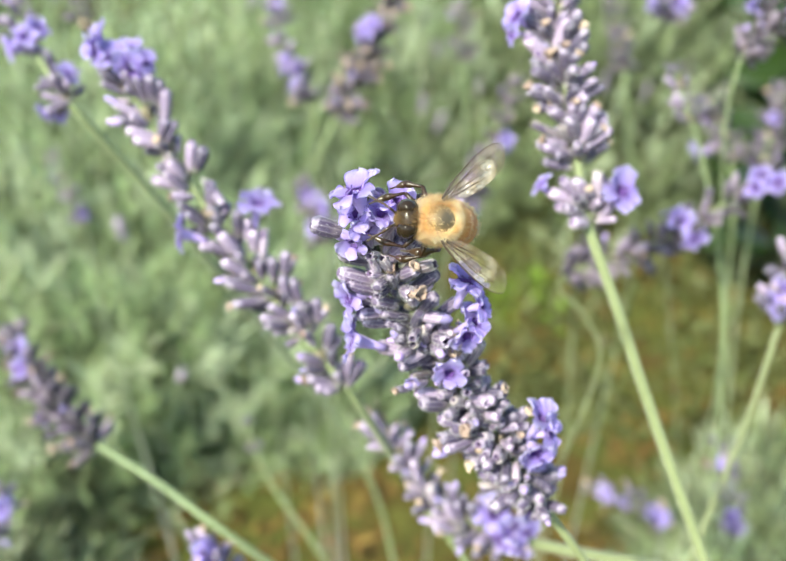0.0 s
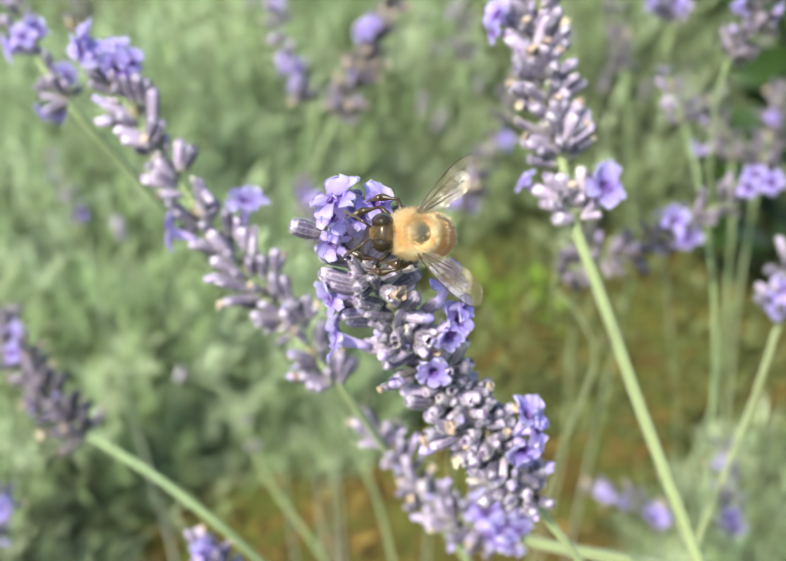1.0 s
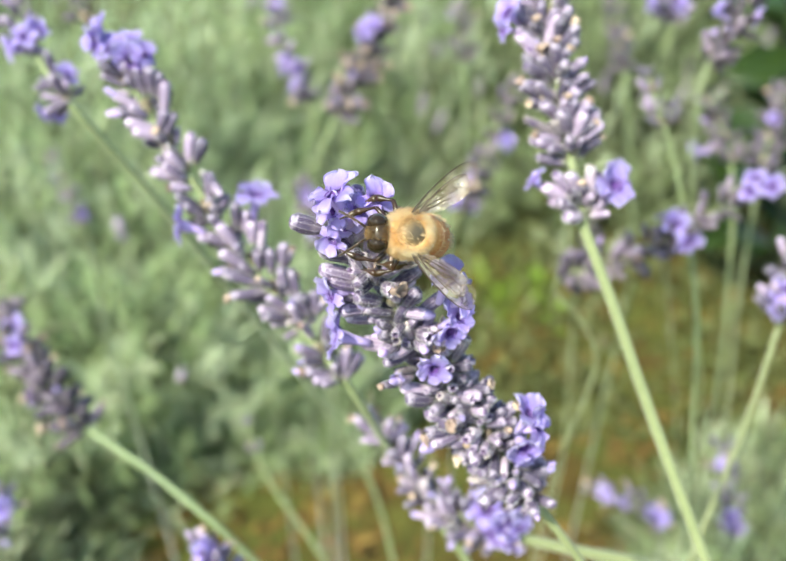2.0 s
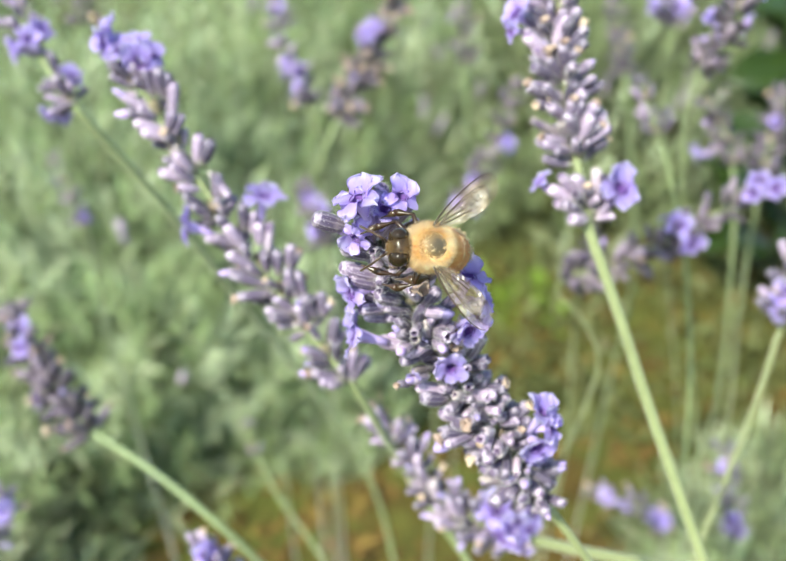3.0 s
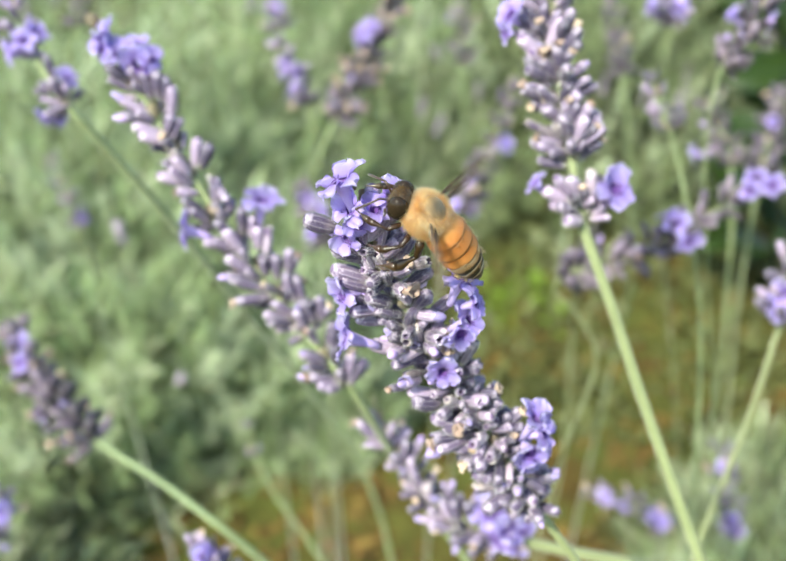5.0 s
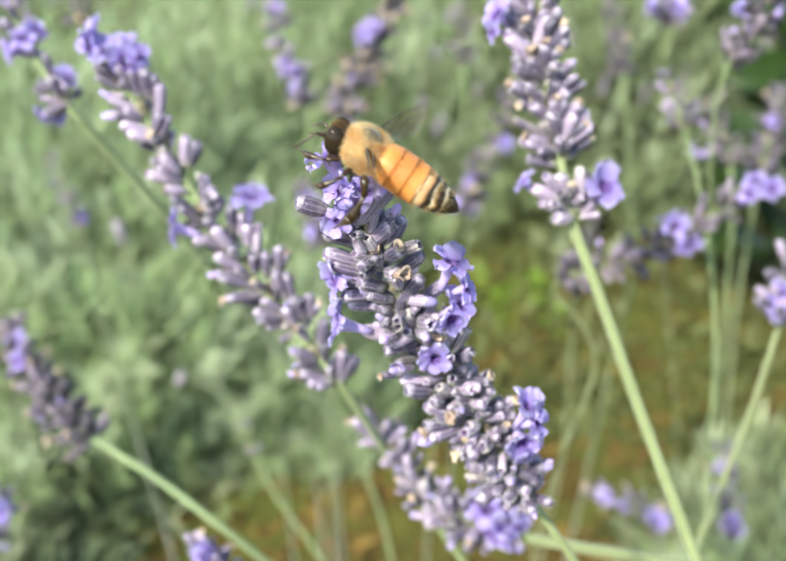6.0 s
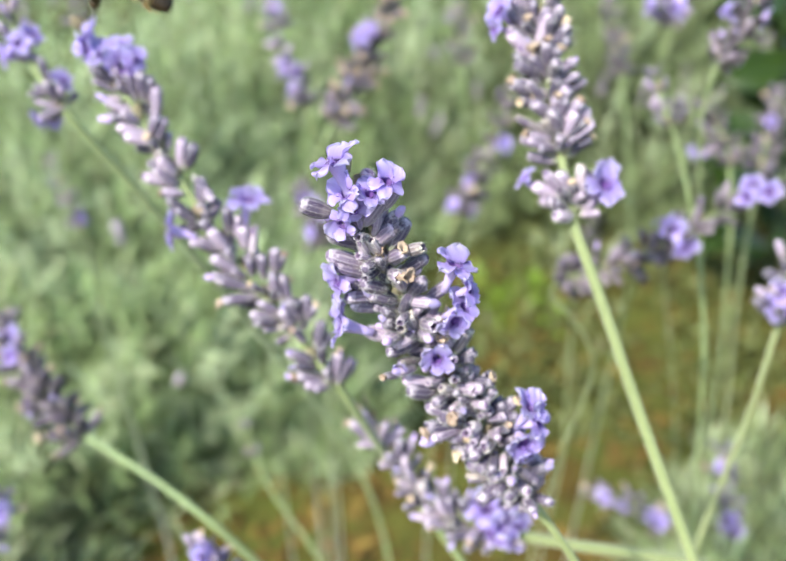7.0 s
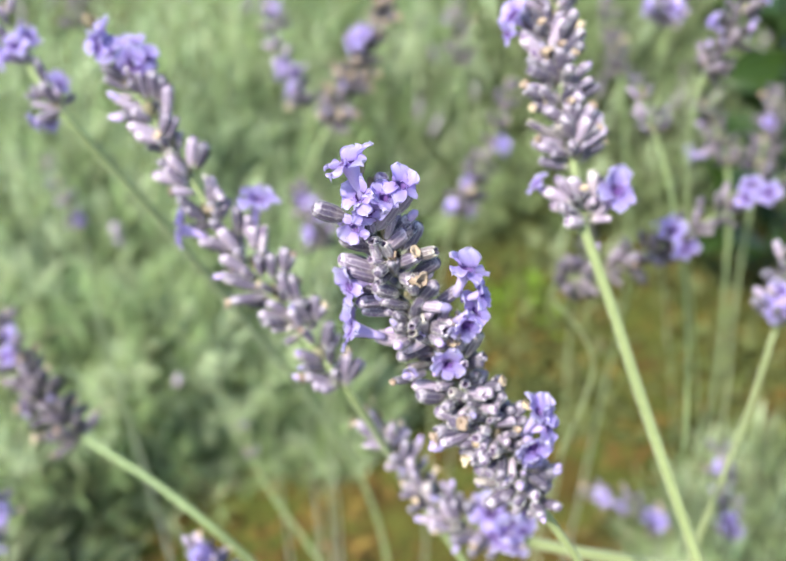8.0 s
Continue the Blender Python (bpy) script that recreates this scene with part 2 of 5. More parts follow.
def petal_bm(bm, length, width, cup, curl, rng, nu=5, nv=7, frill=0.06, rough=1.0):
    """A rounded petal from the origin along y, with a frilled rim."""
    grid = []
    wave, turn = rng.uniform(4, 7), rng.uniform(0, 6)
    for j in range(nv):
        v = j / (nv - 1)
        half = width * 0.5 * (0.66 + 0.34 * min(1, v / 0.55) ** 0.8) * math.sqrt(max(0.02, 1 - max(0, (v - 0.45) / 0.55) ** 3))
        row = []
        for i in range(nu):
            u = 2 * i / (nu - 1) - 1
            rim = max(abs(u), v) ** 3
            y = length * (v - 0.10 * v * u * u) * (1 + 0.5 * frill * rough * rng.uniform(-1, 1) * v)
            z = cup * u * u * width - curl * length * v * v + frill * length * rim * (1.4 * math.sin(wave * (u + 1.3 * v) + turn) + 0.6 * math.sin(2.7 * wave * (u - 0.6 * v) + 2 * turn) + rough * rng.uniform(-0.6, 0.6))
            row.append(bm.verts.new((half * u, y, z)))
        grid.append(row)
    for a, b in zip(grid, grid[1:]):
        for i in range(nu - 1):
            bm.faces.new((a[i], a[i + 1], b[i + 1], b[i]))


def petal_mesh(seed, length, width, cup, curl):
    bm = bmesh.new()
    petal_bm(bm, length * MM, width * MM, cup, curl, random.Random(seed), 13, 13, 0.085, 0.12)
    bmesh.ops.solidify(bm, geom=bm.faces[:], thickness=0.09 * MM)
    me = bpy.data.meshes.new("petal")
    bm.to_mesh(me)
    bm.free()
    return finish_mesh(me, PETAL)


def tube_mesh():
    bm = bmesh.new()
    lathe(bm, [(r * MM, z * MM) for r, z in ((0.50, -4.4), (0.58, -3.0), (0.72, -1.9), (0.95, -0.8), (1.12, -0.1), (1.16, 0.06), (1.08, 0.04), (0.85, -0.7), (0.55, -1.6), (0.35, -2.4))], 16)
    me = bpy.data.meshes.new("corolla")
    bm.to_mesh(me)
    bm.free()
    return finish_mesh(me, THROAT)


def dry_mesh(seed):
    rng = random.Random(seed)
    bm = bmesh.new()
    lathe(bm, [(r * MM, z * MM) for r, z in ((0.30, 0), (0.46, 0.4), (0.36, 0.8), (0.52, 1.15), (0.74, 1.5), (0.80, 1.7), (0.62, 1.6), (0.32, 1.1), (0.15, 0.8))], 12, 0.12, 0.28, rng)
    for v in bm.verts:
        v.co += unit(rng) * 0.15 * MM + Vector((0.12 * (v.co.z / MM) ** 2 * MM, 0, 0))
    me = bpy.data.meshes.new("withered_flower")
    bm.to_mesh(me)
    bm.free()
    return finish_mesh(me, DRY)


def bud_mesh(seed):
    rng = random.Random(seed)
    bm = bmesh.new()
    lathe(bm, [(0.3 * MM, 0), (0.52 * MM, 0.6 * MM), (0.60 * MM, 1.1 * MM), (0.50 * MM, 1.7 * MM), (0.18 * MM, 2.15 * MM)], 9, 0.06, 0.14, rng)
    me = bpy.data.meshes.new("bud")
    bm.to_mesh(me)
    bm.free()
    return finish_mesh(me, BUD)


def bract_mesh(seed):
    bm = bmesh.new()
    petal_bm(bm, 2.4 * MM, 2.2 * MM, 0.25, -0.2, random.Random(seed), 5, 6, 0.03)
    bmesh.ops.solidify(bm, geom=bm.faces[:], thickness=0.1 * MM)
    me = bpy.data.meshes.new("bract")
    bm.to_mesh(me)
    bm.free()
    return finish_mesh(me, BRACT)


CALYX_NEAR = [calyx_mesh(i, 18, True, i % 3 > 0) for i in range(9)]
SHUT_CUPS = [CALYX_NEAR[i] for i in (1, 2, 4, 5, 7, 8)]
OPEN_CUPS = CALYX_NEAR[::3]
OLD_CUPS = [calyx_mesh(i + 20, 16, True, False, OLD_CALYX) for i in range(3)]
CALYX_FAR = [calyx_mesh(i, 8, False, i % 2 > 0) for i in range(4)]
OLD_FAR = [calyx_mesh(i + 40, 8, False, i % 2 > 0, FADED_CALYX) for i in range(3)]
UPPER = [petal_mesh(i, 3.0, 3.4, 0.07, 0.02 + 0.07 * i) for i in range(5)]
LOWER = [petal_mesh(i + 9, 2.6, 2.7, 0.05, 0.06 + 0.09 * i) for i in range(5)]
TUBE = tube_mesh()
WITHERED = [dry_mesh(i) for i in range(3)]
BUDS = [bud_mesh(i) for i in range(3)]
BRACTS = [bract_mesh(i) for i in range(2)]


def along(points, s):
    """The point and the direction s of the way along straight stretches."""
    legs = [(Vector(b) - Vector(a)).length for a, b in zip(points, points[1:])]
    d = s * sum(legs)
    for i, leg in enumerate(legs):
        if d <= leg or i == len(legs) - 1:
            a, b = Vector(points[i]), Vector(points[i + 1])
            return a + (b - a) * (d / leg), (b - a) / leg
        d -= leg


def flower(root, m, size, rng):
    """An open two-lipped flower: a funnel, two broad upper lobes and three smaller lower ones."""
    corolla = piece("corolla", TUBE, root, "open violet flower", m @ Matrix.Scale(size / 6.7, 4))
    for turn, lift, kind in ((31, 36, UPPER), (-31, 34, UPPER), (104, 10, LOWER), (-104, 12, LOWER), (180, 0, LOWER)):
        turn += rng.uniform(-14, 14)
        lift += rng.uniform(-18, 20)
        p = pose(0, 0, 0, 0, 0, turn) @ pose(0, 0.72 * MM, -0.10 * MM, lift, rng.uniform(-14, 14), 0)
        piece("petal", rng.choice(kind), corolla, "", p @ Matrix.Scale(rng.uniform(0.86, 1.12), 4))
    return corolla


# the side of the stalks that the sun lights, leaning back
RIGHT, UP, FRONT = Vector((1, 0, 0)), Vector((0, 0.5736, 0.8192)), Vector((0, -0.8192, 0.5736))
SPIKES = {}


def on_spike(stalk, right, up, front):
    """A point by mm to the right of the spike's foot, up from it and in front of the spike's core."""
    foot = Vector(SPIKES[stalk.name][0])
    legs = [Vector(p) - foot for p in SPIKES[stalk.name]]
    core = np.interp(up * MM, [p.dot(UP) for p in legs], [p.dot(FRONT) for p in legs])
    return foot + RIGHT * right * MM + UP * up * MM + FRONT * (core + front * MM)


def heading(turn, lift):
    a, b = radians(turn), radians(lift)
    return (RIGHT * math.cos(a) + UP * math.sin(a)) * math.cos(b) + FRONT * math.sin(b)


def set_calyces(stalk, rows):
    """Single calyces on the front of a spike: right, up, turn, lift, length, and 1: violet bud, 2: withered flower, 3: pale old cup."""
    rng = random.Random(len(stalk.children))
    home = Matrix.Translation(-stalk.location)
    for right, up, turn, lift, length, tip in rows:
        at = on_spike(stalk, right, up, 0.5 + 0.9 * math.sin(radians(lift)))
        m = home @ basis(heading(turn, lift), unit(rng), at) @ Matrix.Diagonal((*[length / 4.6 * min(1.1, 4.2 / length) * rng.uniform(0.85, 1.2)] * 2, length / 4.6, 1))
        calyx = piece("calyx", rng.choice(OLD_CUPS if tip == 3 else OPEN_CUPS if tip == 2 else SHUT_CUPS), stalk, "pale old calyx" if tip == 3 else "", m)
        if tip == 1:
            piece("bud", rng.choice(BUDS), calyx, "violet bud tip", pose(0, 0, 3.4 * MM, rng.uniform(-14, 14), rng.uniform(-14, 14)) @ Matrix.Scale(rng.uniform(1.0, 1.3), 4))
        if tip == 2:
            piece("withered_flower", rng.choice(WITHERED), calyx, "curled tan withered flower", pose(0, 0, 3.6 * MM, rng.uniform(-25, 25), rng.uniform(-25, 25)) @ Matrix.Scale(rng.uniform(0.85, 1.2), 4))


def set_flowers(stalk, rows):
    """Open flowers on the front of a spike: right, up, front, turn, lift, breadth in mm, roll."""
    rng = random.Random(len(stalk.children) + 3)
    home = Matrix.Translation(-stalk.location)
    for right, up, front, turn, lift, size, roll in rows:
        m = basis(heading(turn, lift), UP, on_spike(stalk, right, up, front)) @ pose(0, 0, 0, 0, 0, roll)
        flower(stalk, home @ m, size, rng)


def lavender(label, stem, spike, blooms, whorls, per, length, dry, seed, near=False, gap=0.0, skip=None, thick=1.0, loose=0.5, tilt=60, dressed=2.0, buds=0.14, old=False):
    """One flowering lavender stalk: a stem, and whorls of calyces on its spike.
    blooms: way up the spike, angle round it, reach and breadth in mm;
    dressed: from this way up on, the front is left to set_calyces()."""
    rng = random.Random(seed)
    foot = Vector(stem[0])
    root = tagged(new("lavender_stalk"), label, "lavender", "lavender stalks")
    root.location = foot
    SPIKES[root.name] = spike
    home = Matrix.Translation(-foot)
    line = smooth_path([*stem, *spike])
    bm = bmesh.new()
    tube(bm, [p - foot for p in line], lambda t: (0.70 - 0.08 * t if t < 0.7 else 0.644 - 0.36 * (t - 0.7) / 0.3) * thick * MM, 12 if near else 8, 0.07)
    part("stem", bm, STEM, root, "square green stem")
    calyces = CALYX_NEAR if near else OLD_FAR if old else CALYX_FAR
    for w in range(whorls):
        s = w / (whorls - 1)
        if gap:
            s = 0.0 if w == 0 else gap + (1 - gap) * (w - 1) / (whorls - 2)
        if skip and skip[0] < s < skip[1]:
            continue
        s0 = min(1.0, max(0.0, s + rng.uniform(-0.012, 0.012)))
        start = rng.uniform(0, 360)
        n = max(3, round(per * (1 - (0.10 if whorls > 20 else 0.35) * s)))
        for k in range(n):
            a = radians(start + 360 * k / n + rng.uniform(-16, 16))
            c, ax = along(spike, min(1, max(0, s0 + rng.uniform(-0.6, 0.6) / whorls * loose)))
            u = ax.cross(Vector((0, 1, 0))).normalized()
            v = ax.cross(u)
            out = u * math.cos(a) + v * math.sin(a)
            if s > dressed and (out.dot(FRONT) > rng.uniform(0.0, 1.5) or s > 0.88):
                continue
            lean = radians(tilt * (0.8 if gap and w == 0 else 1 - 0.45 * s ** 2) + rng.uniform(-24, 24))
            d = ax * math.cos(lean) + out * math.sin(lean)
            size = length / 4.6 * rng.uniform(0.66, 1.15) * (1 - 0.2 * s)
            m = home @ basis(d, ax, c + out * 0.7 * MM) @ Matrix.Scale(size, 4)
            calyx = piece("calyx", rng.choice(calyces), root, "", m)
            chance = rng.random()
            if chance > 1 - buds:
                piece("bud", rng.choice(BUDS), calyx, "violet bud tip", pose(0, 0, 3.8 * MM, rng.uniform(-18, 18), rng.uniform(-18, 18)) @ Matrix.Scale(rng.uniform(0.7, 1.1), 4))
            if chance < dry:
                piece("withered_flower", rng.choice(WITHERED), calyx, "curled tan withered flower", pose(0, 0, 3.9 * MM, rng.uniform(-25, 25), rng.uniform(-25, 25)) @ Matrix.Scale(rng.uniform(0.7, 1.3), 4))
        if near or w % 2 == 0:
            for k in range(2):
                a = radians(start + 180 * k + 20)
                c, ax = along(spike, s0)
                u = ax.cross(Vector((0, 1, 0))).normalized()
                out = u * math.cos(a) + ax.cross(u) * math.sin(a)
                m = home @ basis(ax * 0.5 - out * 0.8, out * 0.6 + ax * 0.8, c + out * 0.6 * MM)
                piece("bract", rng.choice(BRACTS), root, "", m @ Matrix.Scale(length / 4.6, 4))
    for s, angle, reach, size in blooms:
        a = radians(angle)
        c, ax = along(spike, s)
        u = ax.cross(Vector((0, 1, 0))).normalized()
        out = u * math.cos(a) + ax.cross(u) * math.sin(a)
        d = out * 0.9 + ax * 0.42
        at = c + out * reach * MM + ax * MM
        flower(root, home @ basis(d, ax, at), size, rng)
        way = (at - c - out * 0.5 * MM).normalized()
        m = home @ basis(way, ax, at - way * (length + size * 0.22) * MM)
        piece("calyx", calyces[0], root, "", m @ Matrix.Scale(length / 4.6, 4))
    return root


# ---- ground and foliage ----
def ground():
    """One sheet of soil, fine near by and coarse far off, out to the horizon."""
    n = 110
    steps = [math.copysign(abs(i / n) ** 3.2 * 400 + abs(i / n) * 0.9, i) for i in range(-n, n + 1)]
    co, faces = [], []
    for y in steps:
        for x in steps:
            y0 = y + 0.75
            z = 0.0
            if abs(x) < 4 and abs(y) < 4:
                z = 0.020 * noise.noise((x * 5, y0 * 5, 0)) + 0.010 * noise.noise((x * 19, y0 * 19, 3))
            co.append((x, y0, z))
    w = 2 * n + 1
    for j in range(w - 1):
        for i in range(w - 1):
            a = j * w + i
            faces.append((a, a + 1, a + w + 1, a + w))
    me = bpy.data.meshes.new("ground")
    me.from_pydata(co, [], faces)
    ob = new("ground", finish_mesh(me, SOIL))
    return tagged(ob, "brown soil with patches of yellow-green moss", "ground", kind="structure")


def leaf_strips(name, places, material, parent, label):
    """Many narrow folded leaves in one mesh. places: base, direction, side, length, width, droop."""
    co, faces = [], []
    for p, d, s, length, width, droop in places:
        up = s.cross(d)
        b = len(co)
        for t, w in ((0.0, 0.35), (0.4, 1.0), (0.75, 0.8)):
            c = p + d * (length * t) - up * (droop * length * t * t)
            co += [c - s * (width * w / 2) + up * (width * 0.18 * w), c, c + s * (width * w / 2) + up * (width * 0.18 * w)]
        co.append(p + d * length - up * (droop * length))
        for r in (0, 3):
            faces += [(b + r, b + r + 1, b + r + 4, b + r + 3), (b + r + 1, b + r + 2, b + r + 5, b + r + 4)]
        faces += [(b + 6, b + 7, b + 9), (b + 7, b + 8, b + 9)]
    me = bpy.data.meshes.new(name)
    me.from_pydata(co, [], faces)
    return tagged(piece(name, finish_mesh(me, material), parent), label, kind="stuff")


def bush(label, x, y, r, h, shoots, seed, length=38, stalks=0, leaf=None, young=0.27):
    """A lavender bush: woody twigs that fan out from its foot, set with narrow leaves."""
    rng = random.Random(seed)
    root = tagged(new("lavender_bush"), label, "bush", "lavender bushes")
    root.location = (x, y, -0.01)
    leaves, silver = [], []
    twigs = bmesh.new()
    for k in range(shoots):
        d = unit(rng, 0.05)
        reach = rng.uniform(0.28, 1.0) ** 0.5 * (0.9 + 0.22 * noise.noise(d * 2.3 + Vector((seed, 0, 0))))
        end = Vector((d.x * r, d.y * r, d.z * h)) * reach
        start = Vector((end.x * 0.35, end.y * 0.35, 0))
        lift = Vector((0, 0, 1))
        mid = start.lerp(end, 0.55) - lift * 0.05 * h
        line = smooth_path([start, mid, end], 2)
        if k % 3 == 0:
            tube(twigs, line, lambda t: (1.5 - 0.9 * t) * MM, 4)
        way = (line[-1] - line[-3]).normalized() + lift * 0.7 + unit(rng) * 0.35
        way.normalize()
        side = way.orthogonal().normalized()
        n = rng.randint(12, 20)
        pale = rng.random() < young
        for i in range(n):
            t = i / (n - 1)
            p = end + way * ((t - 0.8) * 62 * MM)
            a = i * 1.57 + rng.uniform(-0.4, 0.4)
            s = (side * math.cos(a) + way.cross(side) * math.sin(a))
            open_ = radians(rng.uniform(22, 66) * (1.1 - 0.6 * t))
            dd = (way * math.cos(open_) + s * math.sin(open_)).normalized()
            ss = dd.cross(way + Vector((0.01, 0.02, 0))).normalized()
            size = length * rng.uniform(0.65, 1.2) * (1 - 0.35 * t)
            (silver if pale else leaves).append((p, dd, ss, size * MM, size * rng.uniform(0.065, 0.105) * MM, rng.uniform(-0.1, 0.3)))
    part("brushwood", twigs, TWIG, root, "brown woody twigs", smooth=False)["kind"] = "stuff"
    leaf_strips("foliage", leaves, leaf or LEAF, root, "narrow grey-green leaves")
    leaf_strips("young_foliage", silver, SILVER_LEAF, root, "narrow silvery young leaves")
    if stalks:
        green, mauve = bmesh.new(), bmesh.new()
        for _ in range(stalks):
            d = unit(rng, 0.15)
            base = Vector((d.x * r, d.y * r, d.z * h)) * 0.75
            lean = Vector((d.x * 0.35, d.y * 0.35, 1)) + unit(rng) * 0.16
            tip = base + lean.normalized() * rng.uniform(0.10, 0.20)
            tube(green, [base, base.lerp(tip, 0.5) + unit(rng) * 0.004, tip], lambda t: 0.75 * MM, 4)
            for k in range(rng.randint(3, 7)):
                c = tip + lean.normalized() * (k * 4.5 * MM)
                w = rng.uniform(2.2, 4.2) * MM
                rings(mauve, [[c + Vector((w * q * math.cos(i * 1.05 + k), w * q * math.sin(i * 1.05 + k), zz * MM)) for i in range(6)] for q, zz in ((0.3, -1.6), (1.0, 0.3), (0.8, 1.5), (0.2, 2.2))])
        part("thin_stalk", green, PALE_STALK, root, "thin pale green stalks")["kind"] = "stuff"
        part("faded_head", mauve, FADED, root, "faded mauve heads")["kind"] = "stuff"
    return root


ground()
bush("dense grey-green lavender bush", -0.365, 0.78, 0.42, 0.36, 5200, 1, length=32, stalks=14, young=0.38)
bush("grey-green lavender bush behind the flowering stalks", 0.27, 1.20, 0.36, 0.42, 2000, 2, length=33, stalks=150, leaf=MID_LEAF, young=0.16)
bush("pale grey-green lavender bush behind the flowering stalks", -0.11, 1.12, 0.32, 0.42, 2400, 13, length=32, stalks=10, young=0.36)
bush("leafy grey-green lavender bush", -0.85, 1.25, 0.42, 0.42, 1000, 3, stalks=60)
bush("open lavender bush with many stalks", 0.50, 1.28, 0.40, 0.40, 700, 4, stalks=60, leaf=DEEP_SHADE_LEAF, young=0.06)
bush("grey-green lavender bush far back", 0.95, 1.75, 0.50, 0.42, 600, 5, stalks=60, leaf=DEEP_SHADE_LEAF, young=0.06)
bush("grey-green lavender bush far back", 0.25, 1.95, 0.55, 0.45, 600, 8, stalks=60)
bush("grey-green lavender bush far back", -0.55, 1.95, 0.55, 0.45, 600, 9, stalks=60)
bush("low lavender bush with silvery leaves", -0.37, 0.37, 0.20, 0.13, 900, 6, leaf=DEEP_SHADE_LEAF, young=0.2)
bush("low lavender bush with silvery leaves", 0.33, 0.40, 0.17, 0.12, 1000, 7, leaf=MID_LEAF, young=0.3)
bush("small lavender bush at the edge of bare soil", -0.13, 0.60, 0.08, 0.11, 300, 10, length=30)
bush("small lavender bush beside the bare soil", -0.225, 0.575, 0.10, 0.14, 420, 12, length=30)
bush("small fresh lavender bush at the edge of bare soil", -0.055, 0.60, 0.085, 0.12, 420, 11, length=30)

# ---- flowering stalks ----
lavender_m = lavender(
    "full purple lavender spike with open violet flowers and grey calyces",
    stem=[(0.0561, 0.1171, -0.1245), (0.0377, 0.0596, 0.4788), (0.0238, 0.0653, 0.5100)],
    spike=[(0.0161, 0.0687, 0.5205), (0.0055, 0.0700, 0.5397), (-0.0012, 0.0695, 0.5538), (-0.0046, 0.0690, 0.5643)],
    blooms=[],
    whorls=20, per=15, length=3.56, dry=0.06, seed=34, near=True, thick=0.83, loose=1.0, tilt=70, dressed=0.3)
lavender_l = lavender(
    "slender leaning lavender spike with pale violet flowers near its tip",
    stem=[(0.0463, 0.1507, -0.1560), (0.0287, 0.0907, 0.4319), (0.0154, 0.0959, 0.4649), (0.0050, 0.0998, 0.4811), (-0.0020, 0.0997, 0.4956), (-0.0049, 0.0940, 0.5082)],
    spike=[(-0.0083, 0.0926, 0.5167), (-0.0246, 0.1038, 0.5327), (-0.0364, 0.1144, 0.5478), (-0.0455, 0.1224, 0.5593)],
    blooms=[],
    whorls=13, per=12, length=4.20, dry=0.1, seed=5, near=True, thick=1.02, loose=0.5, dressed=-1)
lavender_r = lavender(
    "tall faded mauve lavender spike with a gap above its lowest whorl",
    stem=[(0.0635, 0.1136, -0.1434), (0.0519, 0.0546, 0.4660), (0.0433, 0.0680, 0.4976), (0.0408, 0.0719, 0.5031), (0.0326, 0.0847, 0.5215), (0.0283, 0.0922, 0.5322), (0.0245, 0.0981, 0.5405)],
    spike=[(0.0240, 0.0995, 0.5424), (0.0209, 0.1109, 0.5589), (0.0195, 0.1165, 0.5667), (0.0181, 0.1215, 0.5739)],
    blooms=[],
    whorls=14, per=12, length=4.37, dry=0.16, seed=6, near=True, gap=0.17, loose=0.5, tilt=64, dressed=-1, thick=1.18)
lavender_d = lavender(
    "drooping lavender spike with a cluster of violet flowers at its foot",
    stem=[(0.1348, 0.1449, -0.2190), (0.0952, 0.0800, 0.4514), (0.0654, 0.0861, 0.4760), (0.0536, 0.0885, 0.4794), (0.0402, 0.0898, 0.4812), (0.0300, 0.0906, 0.4823), (0.0233, 0.0913, 0.4834)],
    spike=[(0.0182, 0.0916, 0.4839), (0.0064, 0.0948, 0.4883), (0.0009, 0.0989, 0.4942), (-0.0047, 0.1037, 0.5011)],
    blooms=[],
    whorls=13, per=10, length=4.29, dry=0.16, seed=7, near=True, dressed=-1, thick=1.30)
lavender_w = lavender(
    "blurred mauve lavender spike leaning over a pale green stem",
    stem=[(0.0318, 0.1970, -0.2820), (-0.0032, 0.1270, 0.3796), (-0.0422, 0.1278, 0.4425), (-0.0576, 0.1372, 0.4473), (-0.0682, 0.1438, 0.4480)],
    spike=[(-0.0760, 0.1479, 0.4494), (-0.0836, 0.1525, 0.4552), (-0.0917, 0.1590, 0.4609), (-0.0978, 0.1668, 0.4686)],
    blooms=[(0.88, 130, 2.5, 6.5), (0.74, 110, 3.5, 6)],
    whorls=10, per=13, length=6.72, dry=0.3, seed=8, near=False, old=True, buds=0.06, thick=1.05)
